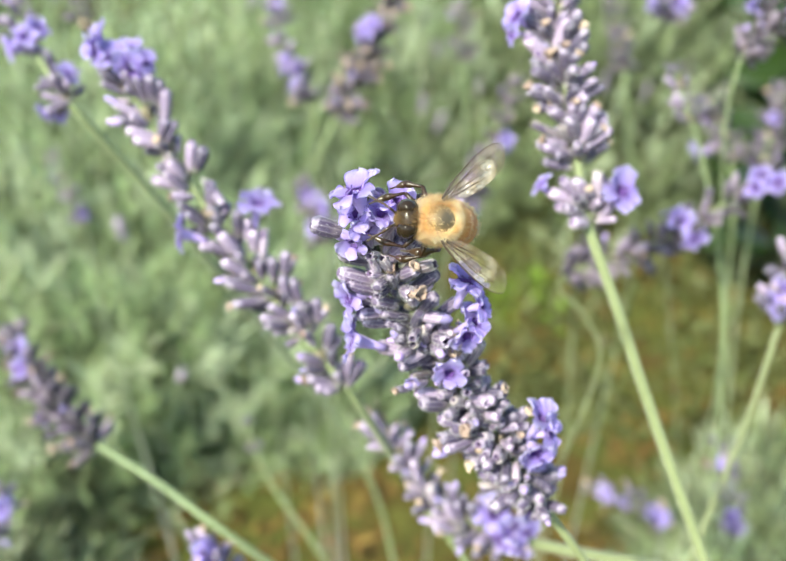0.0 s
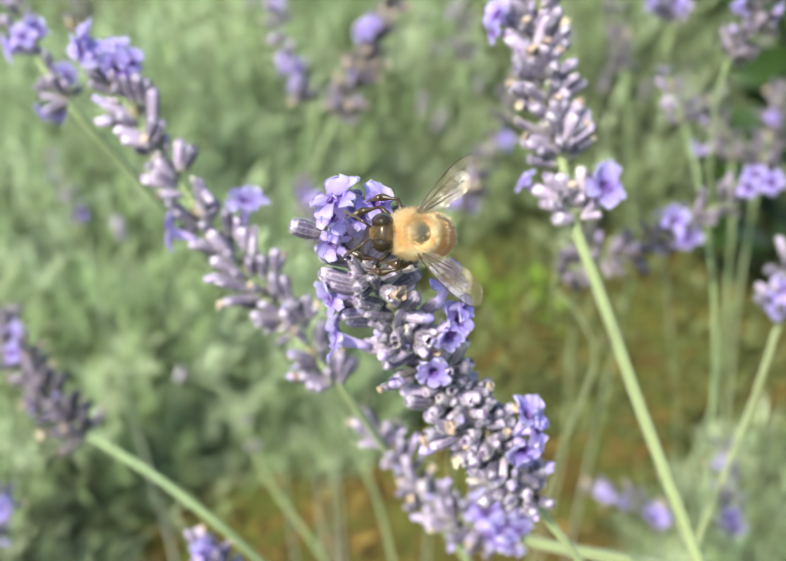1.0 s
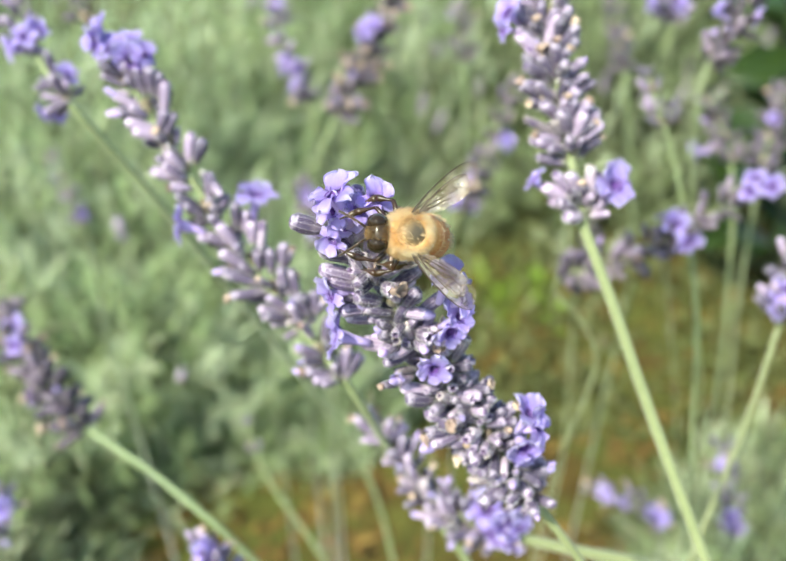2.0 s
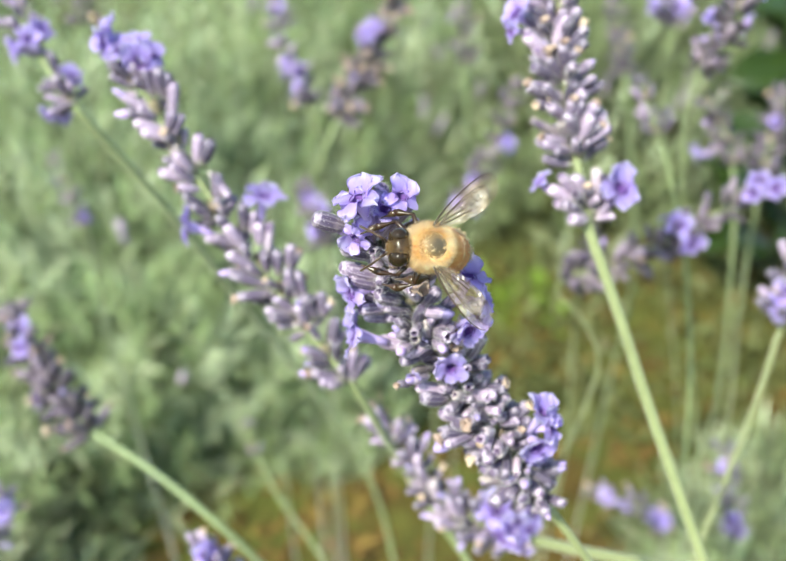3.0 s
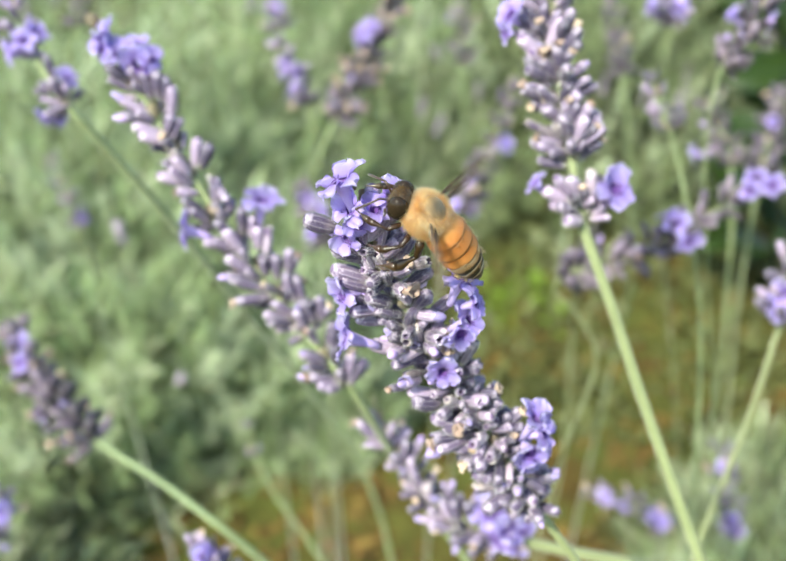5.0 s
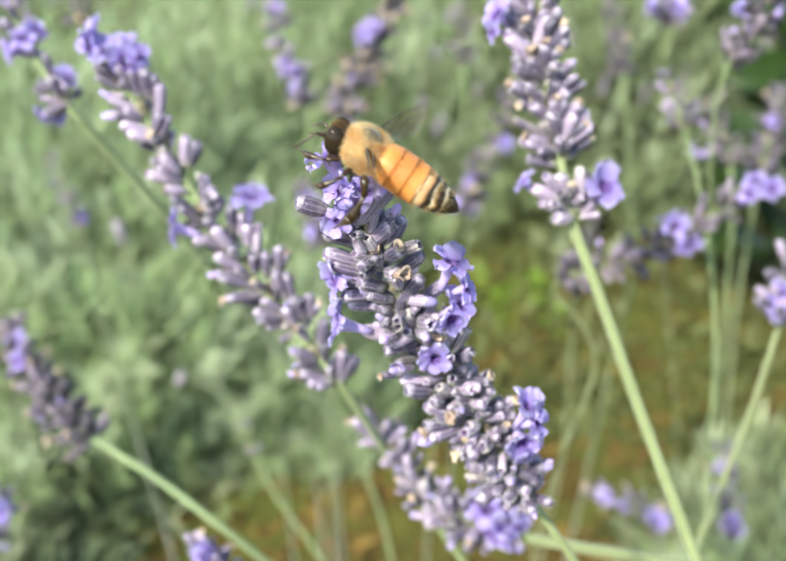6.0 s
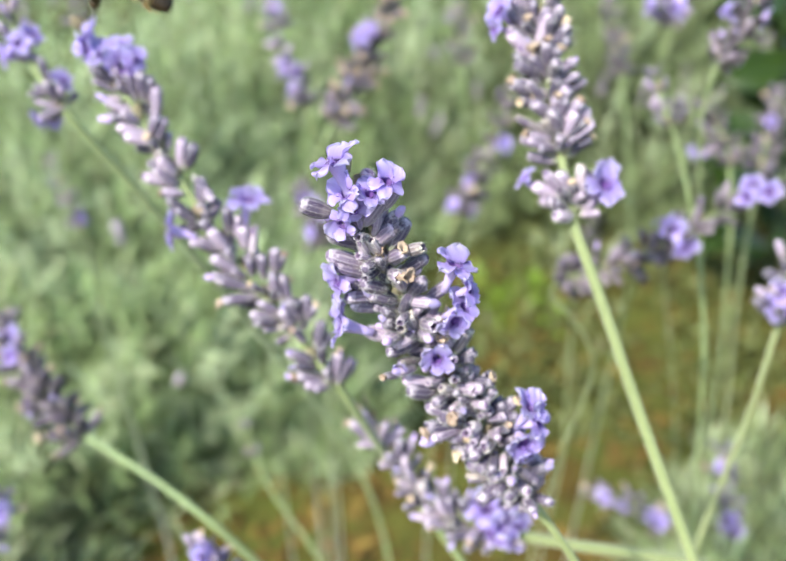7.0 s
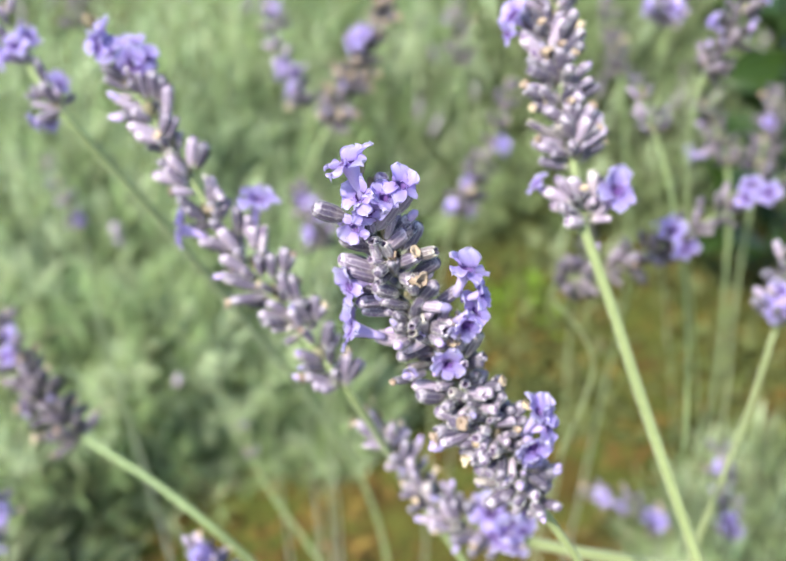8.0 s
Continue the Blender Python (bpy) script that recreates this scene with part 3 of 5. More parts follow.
lavender_x = lavender(
    "pale violet lavender head with one lower whorl on a long stem",
    stem=[(0.0090, 0.2410, -0.0300), (0.0045, 0.1910, 0.2902), (0.0011, 0.1944, 0.3198), (-0.0070, 0.2028, 0.3665), (-0.0231, 0.1977, 0.4116), (-0.0380, 0.1677, 0.4734), (-0.0469, 0.1468, 0.5133), (-0.0569, 0.1406, 0.5358)],
    spike=[(-0.0588, 0.1405, 0.5392), (-0.0646, 0.1451, 0.5458), (-0.0682, 0.1495, 0.5520), (-0.0726, 0.1551, 0.5600)],
    blooms=[(0.0, 15, 5, 4.2), (0.0, -25, 5.5, 4.2), (0.06, 165, 4, 5), (0.4, 114, 3, 5.4), (0.38, 50, 3.5, 5.4), (0.42, 158, 3.5, 4.8)],
    whorls=10, per=4, buds=0.04, length=5, dry=0.1, seed=9, near=False, skip=(0.14, 0.42), thick=1.2)
lavender_b = lavender(
    "faded brownish lavender spike with one deep violet flower",
    stem=[(-0.0761, 0.4217, -0.1875), (-0.0700, 0.3592, 0.2760), (-0.0653, 0.3471, 0.3113), (-0.0500, 0.3071, 0.3849), (-0.0329, 0.2601, 0.4484), (-0.0238, 0.2519, 0.4760)],
    spike=[(-0.0195, 0.2549, 0.4845), (-0.0112, 0.2637, 0.4973), (-0.0039, 0.2731, 0.5106), (0.0026, 0.2815, 0.5226)],
    blooms=[(0.52, 40, 6.5, 8.5), (0.57, 55, 6.5, 7.5)],
    whorls=15, per=11, length=6.50, dry=0.5, seed=10, near=False, old=True, buds=0.02, loose=0.9, thick=1.25)
lavender_b2 = lavender(
    "small blurred violet lavender head",
    stem=[(-0.0400, 0.4288, -0.1560), (-0.0368, 0.3688, 0.3196), (-0.0344, 0.3539, 0.3522), (-0.0248, 0.2935, 0.4334), (-0.0269, 0.2699, 0.4729)],
    spike=[(-0.0298, 0.2704, 0.4840), (-0.0341, 0.2762, 0.4924), (-0.0384, 0.2816, 0.5000)],
    blooms=[(0.61, 90, 3, 7), (0.48, 132, 3, 6.5), (0.57, 42, 4, 5.5), (0.24, 78, 3, 6)],
    whorls=5, per=6, length=6.24, dry=0.1, seed=11, near=False, thick=1.20)
lavender_b3 = lavender(
    "small dusky lavender head far back",
    stem=[(-0.0607, 0.4680, -0.1560), (-0.0575, 0.4080, 0.3746), (-0.0550, 0.3922, 0.4069), (-0.0463, 0.3373, 0.4750)],
    spike=[(-0.0457, 0.3325, 0.4891), (-0.0472, 0.3371, 0.4957), (-0.0498, 0.3428, 0.5039)],
    blooms=[(0.37, 96, 3, 6)],
    whorls=5, per=6, length=6.24, dry=0.1, seed=12, near=False, thick=1.20)
lavender_e = lavender(
    "dusky blurred lavender spike with violet lower flowers",
    stem=[(0.0236, 0.4222, -0.3135), (0.0228, 0.3497, 0.2797), (0.0222, 0.3355, 0.3209), (0.0207, 0.2970, 0.3921), (0.0225, 0.2772, 0.4272)],
    spike=[(0.0248, 0.2755, 0.4372), (0.0325, 0.2852, 0.4512), (0.0391, 0.2939, 0.4637), (0.0448, 0.3026, 0.4760)],
    blooms=[(0.57, 120, 7, 7.5), (0.23, 48, 5, 5.5), (0.0, 54, 11.6, 6), (0.05, 120, 5, 6.5), (0.58, 102, 6, 6)],
    whorls=8, per=10, old=True, buds=0.05, length=7.25, dry=0.04, seed=13, near=False, thick=1.45)
lavender_c = lavender(
    "arching lavender spike lying almost level with bright violet flowers",
    stem=[(0.0398, 0.2182, -0.1056), (0.0427, 0.1622, 0.4012), (0.0448, 0.1575, 0.4345), (0.0469, 0.1528, 0.4570), (0.0482, 0.1524, 0.4701), (0.0419, 0.1525, 0.4820), (0.0348, 0.1522, 0.4893)],
    spike=[(0.0358, 0.1514, 0.4940), (0.0486, 0.1492, 0.5007), (0.0598, 0.1485, 0.5075), (0.0699, 0.1497, 0.5151), (0.0795, 0.1500, 0.5213)],
    blooms=[(0.5, 18, 3, 6.2), (0.51, 96, 4, 6), (0.48, -30, 4, 5), (0.83, 24, 3, 5.6), (0.79, 60, 3, 4.8), (0.87, 78, 3.5, 5.6)],
    whorls=11, per=10, old=True, buds=0.04, length=5.60, dry=0.08, seed=14, near=False, thick=0.55)
lavender_u = lavender(
    "nodding lavender spike with bright violet flowers",
    stem=[(0.0915, 0.1906, -0.0300), (0.0915, 0.1606, 0.4109), (0.0803, 0.1614, 0.4557), (0.0714, 0.1624, 0.4920), (0.0653, 0.1616, 0.5169), (0.0636, 0.1621, 0.5299), (0.0648, 0.1636, 0.5373)],
    spike=[(0.0653, 0.1645, 0.5385), (0.0694, 0.1671, 0.5422), (0.0734, 0.1717, 0.5489), (0.0769, 0.1770, 0.5563)],
    blooms=[(0.72, 140, 3, 5.5), (0.42, 140, 3, 5.5), (0.35, 0, 5, 4.2)],
    whorls=8, per=9, old=True, length=4.6, dry=0.05, seed=15, near=False, thick=0.4)
lavender_t = lavender(
    "thin blurred lavender head on a tall green stem",
    stem=[(0.0794, 0.1788, -0.0300), (0.0778, 0.1288, 0.3778), (0.0767, 0.1337, 0.4074), (0.0751, 0.1405, 0.4345), (0.0733, 0.1475, 0.4619), (0.0720, 0.1557, 0.4825), (0.0686, 0.1645, 0.5002), (0.0653, 0.1705, 0.5123)],
    spike=[(0.0628, 0.1757, 0.5197), (0.0603, 0.1796, 0.5253), (0.0589, 0.1822, 0.5290)],
    blooms=[],
    whorls=4, per=5, length=4.4, buds=0.0, dry=0.05, seed=16, near=False, thick=0.6)
lavender_u2 = lavender(
    "violet lavender head on a thin stem",
    stem=[(0.1687, 0.3858, -0.1560), (0.1601, 0.3258, 0.2279), (0.1535, 0.3206, 0.2629), (0.1309, 0.3028, 0.3420), (0.0995, 0.2620, 0.4302), (0.0788, 0.2322, 0.4922), (0.0749, 0.2249, 0.5195)],
    spike=[(0.0754, 0.2272, 0.5270), (0.0768, 0.2318, 0.5336), (0.0781, 0.2374, 0.5414)],
    blooms=[(0.09, 78, 3, 6.5), (0.01, 18, 8, 6), (0.02, 120, 3, 5.5)],
    whorls=5, per=6, length=6.00, dry=0.1, seed=17, near=False, thick=0.42)
lavender_v = lavender(
    "dusky mauve lavender head far back",
    stem=[(0.1831, 0.3844, -0.2820), (0.1736, 0.3144, 0.2653), (0.1663, 0.3067, 0.3059), (0.1428, 0.2820, 0.3924), (0.1341, 0.2731, 0.4408)],
    spike=[(0.1340, 0.2754, 0.4564), (0.1376, 0.2838, 0.4684), (0.1403, 0.2901, 0.4774)],
    blooms=[(0.6, 60, 4, 6)],
    whorls=6, per=7, length=7.28, dry=0.03, seed=18, near=False, old=True, buds=0.04, thick=1.05)
lavender_n = lavender(
    "violet lavender head with a bare pale stem",
    stem=[(0.0509, 0.1499, -0.0300), (0.0555, 0.0999, 0.4157), (0.0589, 0.1051, 0.4451), (0.0615, 0.1091, 0.4594), (0.0648, 0.1133, 0.4724), (0.0689, 0.1185, 0.4851), (0.0719, 0.1240, 0.4981)],
    spike=[(0.0734, 0.1267, 0.5020), (0.0744, 0.1294, 0.5059), (0.0750, 0.1332, 0.5113)],
    blooms=[(0.31, 48, 3, 6), (0.06, 48, 3, 5.5)],
    whorls=5, per=6, length=5, dry=0.1, seed=19, near=False, thick=0.75)
lavender_q = lavender(
    "low blurred lavender head in grey foliage",
    stem=[(0.1422, 0.2447, -0.2190), (0.1342, 0.1797, 0.2777), (0.1282, 0.1821, 0.3162), (0.1219, 0.1847, 0.3426)],
    spike=[(0.1184, 0.1882, 0.3589), (0.1152, 0.1950, 0.3754), (0.1119, 0.2006, 0.3878)],
    blooms=[(0.86, 60, 2, 6), (0.24, 60, 3, 7), (0.09, 90, 3, 6)],
    whorls=6, per=5, length=6.76, dry=0.15, seed=20, near=False, thick=1.30)
lavender_q2 = lavender(
    "low lavender spike lying almost level",
    stem=[(0.1535, 0.2626, -0.2190), (0.1388, 0.1976, 0.2675), (0.1279, 0.2054, 0.3040), (0.1175, 0.2127, 0.3258)],
    spike=[(0.1065, 0.2124, 0.3368), (0.0901, 0.2168, 0.3431), (0.0766, 0.2197, 0.3470)],
    blooms=[(0.83, 114, 2, 7), (0.19, 120, 3, 8), (0.09, 114, 3, 7), (0.6, 108, 3, 5)],
    whorls=7, per=5, length=6.76, dry=0.3, seed=21, near=False, thick=1.30)
lavender_q3 = lavender(
    "lavender tip with a violet flower",
    stem=[(-0.0209, 0.1330, -0.0300), (-0.0262, 0.0830, 0.4334), (-0.0302, 0.0892, 0.4625)],
    spike=[(-0.0316, 0.0914, 0.4690), (-0.0332, 0.0941, 0.4729), (-0.0341, 0.0952, 0.4745)],
    blooms=[(0.77, 120, 2, 5.5), (0.65, 156, 2, 5.5)],
    whorls=4, per=6, length=5, dry=0.1, seed=22, near=False)
lavender_q4 = lavender(
    "dusky lavender tip low in the bush",
    stem=[(-0.1316, 0.1775, -0.0300), (-0.1180, 0.1275, 0.3879), (-0.1079, 0.1276, 0.4161)],
    spike=[(-0.0980, 0.1277, 0.4336), (-0.0945, 0.1314, 0.4390), (-0.0930, 0.1338, 0.4424)],
    blooms=[(0.77, 114, 2, 6), (0.63, 108, 2, 6)],
    whorls=4, per=6, length=5, dry=0.1, seed=23, near=False)
lavender_g = lavender(
    "faint mauve lavender spike far back",
    stem=[(-0.1880, 0.4586, -0.0300), (-0.1798, 0.4086, 0.2672), (-0.1737, 0.3959, 0.2937), (-0.1484, 0.3440, 0.3591), (-0.1365, 0.3191, 0.3931)],
    spike=[(-0.1325, 0.3078, 0.4119), (-0.1400, 0.3158, 0.4233), (-0.1465, 0.3244, 0.4356)],
    blooms=[(0.09, 156, 2, 6)],
    whorls=7, per=5, length=5.00, dry=0.3, seed=24, near=False, thick=1.00)
lavender_y = lavender(
    "spent lavender stalk with a few dry calyces",
    stem=[(0.0060, 0.2274, -0.0300), (-0.0111, 0.1774, 0.3194), (-0.0239, 0.1874, 0.3446), (-0.0435, 0.2028, 0.3665)],
    spike=[(-0.0492, 0.2099, 0.3768), (-0.0507, 0.2130, 0.3812), (-0.0521, 0.2161, 0.3855)],
    blooms=[],
    whorls=2, per=3, length=4.5, dry=0.6, seed=30, near=False)
lavender_a = lavender(
    "dusky lavender spike far back",
    stem=[(-0.1573, 0.3860, -0.0300), (-0.1474, 0.3360, 0.4115), (-0.1400, 0.3268, 0.4391), (-0.1187, 0.3005, 0.4886)],
    spike=[(-0.1131, 0.2979, 0.5025), (-0.1113, 0.3031, 0.5098), (-0.1105, 0.3092, 0.5185)],
    blooms=[],
    whorls=6, per=6, length=5, dry=0.03, seed=25, near=False, old=True, buds=0.04)
lavender_f1 = lavender(
    "pale greyish lavender spike far back",
    stem=[(0.0508, 0.5307, -0.2190), (0.0476, 0.4657, 0.3013), (0.0451, 0.4508, 0.3373), (0.0363, 0.3968, 0.4188)],
    spike=[(0.0342, 0.4018, 0.4486), (0.0331, 0.4146, 0.4667), (0.0324, 0.4259, 0.4830)],
    blooms=[],
    whorls=8, per=6, length=7.15, dry=0.03, seed=26, near=False, old=True, buds=0.04, thick=1.30)
lavender_f2 = lavender(
    "pale greyish lavender spike far back",
    stem=[(0.1477, 0.4689, -0.2190), (0.1390, 0.4039, 0.3122), (0.1325, 0.3961, 0.3497), (0.1117, 0.3714, 0.4278)],
    spike=[(0.1058, 0.3740, 0.4543), (0.1023, 0.3847, 0.4693), (0.1000, 0.3940, 0.4827)],
    blooms=[],
    whorls=8, per=6, length=7.15, dry=0.03, seed=27, near=False, old=True, buds=0.04, thick=1.30)
lavender_f3 = lavender(
    "dusky lavender spike among stems",
    stem=[(0.1053, 0.4234, -0.2505), (0.1023, 0.3559, 0.2193), (0.1000, 0.3551, 0.2597), (0.0944, 0.3528, 0.3272)],
    spike=[(0.0941, 0.3538, 0.3523), (0.1004, 0.3672, 0.3712), (0.1044, 0.3804, 0.3901)],
    blooms=[],
    whorls=7, per=6, length=7.02, dry=0.03, seed=28, near=False, old=True, buds=0.04, thick=1.35)
lavender_f4 = lavender(
    "dusky lavender spike with a pale flower",
    stem=[(0.1255, 0.2823, -0.0300), (0.1207, 0.2323, 0.3777), (0.1171, 0.2314, 0.4075), (0.1065, 0.2288, 0.4648)],
    spike=[(0.1038, 0.2334, 0.4800), (0.1014, 0.2387, 0.4876), (0.0968, 0.2440, 0.4952)],
    blooms=[(0.26, 0, 9.3, 7)],
    whorls=7, per=6, length=5.2, dry=0.03, seed=29, near=False, old=True, buds=0.04)

lavender_h = lavender(
    "soft violet lavender head behind the full spike",
    stem=[(-0.0428, 0.3755, -0.0300), (-0.0319, 0.3004, 0.3316), (-0.0236, 0.2417, 0.4221)],
    spike=[(-0.0218, 0.2276, 0.4543), (-0.0249, 0.2339, 0.4599), (-0.0292, 0.2426, 0.4652)],
    blooms=[(0.75, 110, 3, 7), (0.45, 150, 3.5, 7), (0.2, 60, 4, 6)],
    whorls=6, per=9, length=6, dry=0.03, seed=31, near=False, old=True, buds=0.05)
# ---- whorls of the near spikes ----
set_calyces(lavender_m, [
    (-21.6, 32, 165, 10, 3.4, 0), (-19, 30.9, 52, 25, 4.3, 0), (-20.3, 32.4, 118, 2, 2.8, 0), (-18.4, 33.2, 87, 30, 3, 0),
    (-17.2, 32.3, 54, 15, 2.9, 0), (-18.8, 29.3, 165, 15, 3.8, 0), (-18.8, 29.1, 141, 35, 2.6, 0), (-18.1, 29.1, 41, 20, 3, 0),
    (-16.5, 28.6, 60, 5, 3.6, 0), (-19.2, 30.5, 105, 30, 2.6, 0), (-18, 30, 80, 25, 2.6, 0), (-18.5, 27.1, 164, 10, 4.3, 0),
    (-18.3, 26.3, 167, 20, 3.9, 0), (-18.5, 28.2, 126, 50, 2.6, 3), (-17.3, 28.2, 124, 50, 2.6, 3), (-16.8, 27.7, 21, 40, 2.6, 2),
])
set_calyces(lavender_m, [
    (-15.3, 28.4, 13, 30, 2.6, 3), (-17.8, 26.5, 129, 55, 2.6, 3), (-17, 26.7, 109, 55, 2.6, 0), (-15.6, 26.3, 32, 15, 3.5, 0),
    (-15.8, 25.1, 109, 35, 2.6, 0), (-15, 24.7, 112, 40, 2.6, 0), (-14.5, 24.1, 49, 30, 2.8, 0), (-14.8, 23.7, -7, 25, 2.9, 1),
    (-13, 23.5, 36, 20, 3.3, 0), (-16.8, 25.6, 25, 5, 3.8, 0), (-17.1, 24.3, 157, 15, 4.8, 0), (-16.8, 24.2, -179, 20, 4.3, 0),
    (-16.7, 24.7, 164, 40, 3.4, 0), (-16.3, 23.6, 162, 40, 2.9, 0), (-16.4, 23, 176, 5, 4, 0), (-14.5, 21.5, 58, 40, 2.7, 0),
])
set_calyces(lavender_m, [
    (-15.3, 22.2, 70, 45, 2.9, 0), (-13.8, 20.4, 114, 50, 3.2, 3), (-12.8, 21.3, 60, 30, 2.8, 0),
])
set_calyces(lavender_m, [
    (-15.8, 22.5, 162, 25, 2.6, 0), (-15.5, 21.8, 157, 45, 2.6, 0), (-15.3, 21, 160, 45, 2.6, 1), (-14.7, 21.6, -135, 65, 2.6, 3),
    (-14, 21.5, 8, 15, 3.1, 2), (-13.4, 21, -8, 20, 3.8, 0), (-13.4, 20.5, -32, 65, 2.6, 1), (-15.3, 20.2, -155, 50, 2.6, 1),
    (-15.3, 19.5, 164, 8, 3.9, 0), (-14.2, 18.8, -168, 25, 2.9, 0), (-14.4, 18.3, 164, 35, 2.6, 0), (-13.4, 17.1, 174, 35, 2.6, 3),
    (-13.6, 16.3, -175, 45, 2.9, 1), (-14.7, 15.6, -174, 25, 2.6, 2), (-12.6, 18.8, 54, 40, 2.6, 0), (-11, 18, 56, 30, 2.8, 3),
])
set_calyces(lavender_m, [
    (-9.6, 17.9, 58, 15, 3.3, 3), (-10, 18.8, 138, 45, 2.6, 2), (-9.9, 17.1, 8, 30, 2.6, 0), (-11.4, 14.4, 169, 15, 3.8, 0),
    (-11.1, 13.5, 176, 25, 3.8, 0), (-10.3, 13, -158, 55, 2.6, 0), (-9.4, 13.6, 158, 50, 2.6, 3), (-9.8, 15.2, 5, 25, 2.7, 0),
    (-9.2, 14.2, -2, 35, 3.4, 0), (-8.1, 14.5, 6, 30, 3.2, 2), (-7.8, 13, 153, 40, 2.6, 0),
])
set_calyces(lavender_m, [
    (-7.2, 12.4, 169, 40, 2.6, 0), (-6.9, 11.8, -170, 45, 3.6, 2), (-7.9, 10.5, 163, 20, 5, 0), (-7.9, 10.2, 169, 40, 3.7, 0),
    (-8.1, 9.6, -178, 20, 4.6, 2), (-7.8, 9.2, -166, 20, 4.5, 1), (-6.1, 12.4, 56, 45, 2.6, 0), (-6.5, 10.6, 149, 50, 2.6, 0),
    (-6.2, 9.3, 166, 55, 2.6, 3), (-5.6, 10.2, 45, 25, 3.1, 0), (-4.8, 10.2, 43, 20, 3.3, 2), (-4.5, 9.9, 21, 30, 2.8, 0),
    (-5.7, 8, 178, 20, 4.6, 0), (-5.8, 7.7, -165, 45, 3.1, 0), (-5.4, 7.3, -158, 25, 3.8, 2), (-4.6, 7.4, -158, 55, 2.7, 3),
])
set_calyces(lavender_m, [
    (-4.7, 8.4, 34, 45, 2.6, 2), (-4.2, 6.7, 34, 35, 2.6, 0), (-4.2, 5.7, -148, 35, 3.3, 0), (-3.9, 5.4, -129, 45, 2.6, 0),
    (-3.3, 5.8, -104, 50, 2.6, 3), (-3, 6, -9, 30, 2.6, 0),
])
set_calyces(lavender_m, [
    (-2.5, 3.7, -164, 15, 5.1, 3), (-2.2, 4, -27, 10, 3.7, 0), (-2.5, 2.7, -131, 30, 3.1, 0), (-2.2, 2.4, -90, 45, 2.6, 3),
    (-2.1, 2.6, -147, 20, 5.2, 0), (-2.2, 3, -50, 30, 2.7, 0), (-3.5, 4.7, -176, 15, 4.2, 0), (-3.3, 6.9, -177, 5, 6.1, 0),
])
set_flowers(lavender_m, [
    (-21.3, 36.4, 1.8, 112, 20, 5.5, 0), (-20.4, 33.6, 3.3, 150, 55, 3.8, 20), (-19.7, 32.3, 3.4, 260, 60, 3.9, 0),
    (-16.6, 34.6, 2.9, 60, 45, 3.7, -20), (-18.2, 33.5, 3.3, 80, 55, 3.4, 60), (-20.9, 30.9, 2.5, 220, 35, 3.5, 120),
    (-21.6, 25.6, 2.3, 190, 30, 4.2, 0), (-10.1, 27.3, 2.1, 70, 25, 4.8, 0), (-8.5, 24.8, 2.3, 20, 30, 3.5, 40),
    (-9, 23.1, 2.5, 30, 35, 4.2, 0), (-9.9, 21.6, 3.4, 300, 60, 4, 90),
])
set_flowers(lavender_m, [
    (-21.5, 21.2, 1.2, 165, 8, 5.4, 0), (-11.5, 17.5, 3.7, 270, 74, 4.2, 0), (-15.4, 16.6, 3.1, 250, 50, 2, 0),
    (-1, 11.7, 2.3, 60, 30, 4.9, 0), (-0.1, 10.1, 2.5, 20, 35, 4.7, 30), (-1.5, 7.6, 3.4, 300, 62, 5, 0),
    (-1, 6, 2.9, 300, 45, 3.5, 90), (-11.7, 8.1, 2.1, 240, 25, 2.4, 0), (-14.5, 20.6, 3.1, 250, 50, 1.2, 0),
])
set_calyces(lavender_l, [
    (-30.7, 44, 159, 15, 5.2, 0), (-30.3, 43.2, 118, 35, 3.5, 0), (-28.9, 41, 103, 25, 4.6, 0), (-27.7, 41, 94, 30, 4.6, 0),
    (-27.1, 40.7, 83, 20, 4.1, 0), (-26.2, 38.5, 85, 15, 4.9, 0), (-29.8, 42.1, 146, 35, 2.6, 0), (-29.2, 39.1, 153, 10, 5, 1),
    (-28.6, 38.2, 174, 10, 4.6, 1), (-27.1, 36.2, 165, 15, 4.7, 0), (-26.3, 35.2, 173, 20, 4.5, 0), (-27, 35.9, 66, 25, 3.6, 0),
    (-26.2, 35.2, 65, 15, 3.9, 0), (-25.6, 34.1, 135, 50, 2.6, 2), (-22.7, 31.3, 82, 20, 4.7, 0), (-22.1, 31.2, 64, 15, 4.2, 0),
])
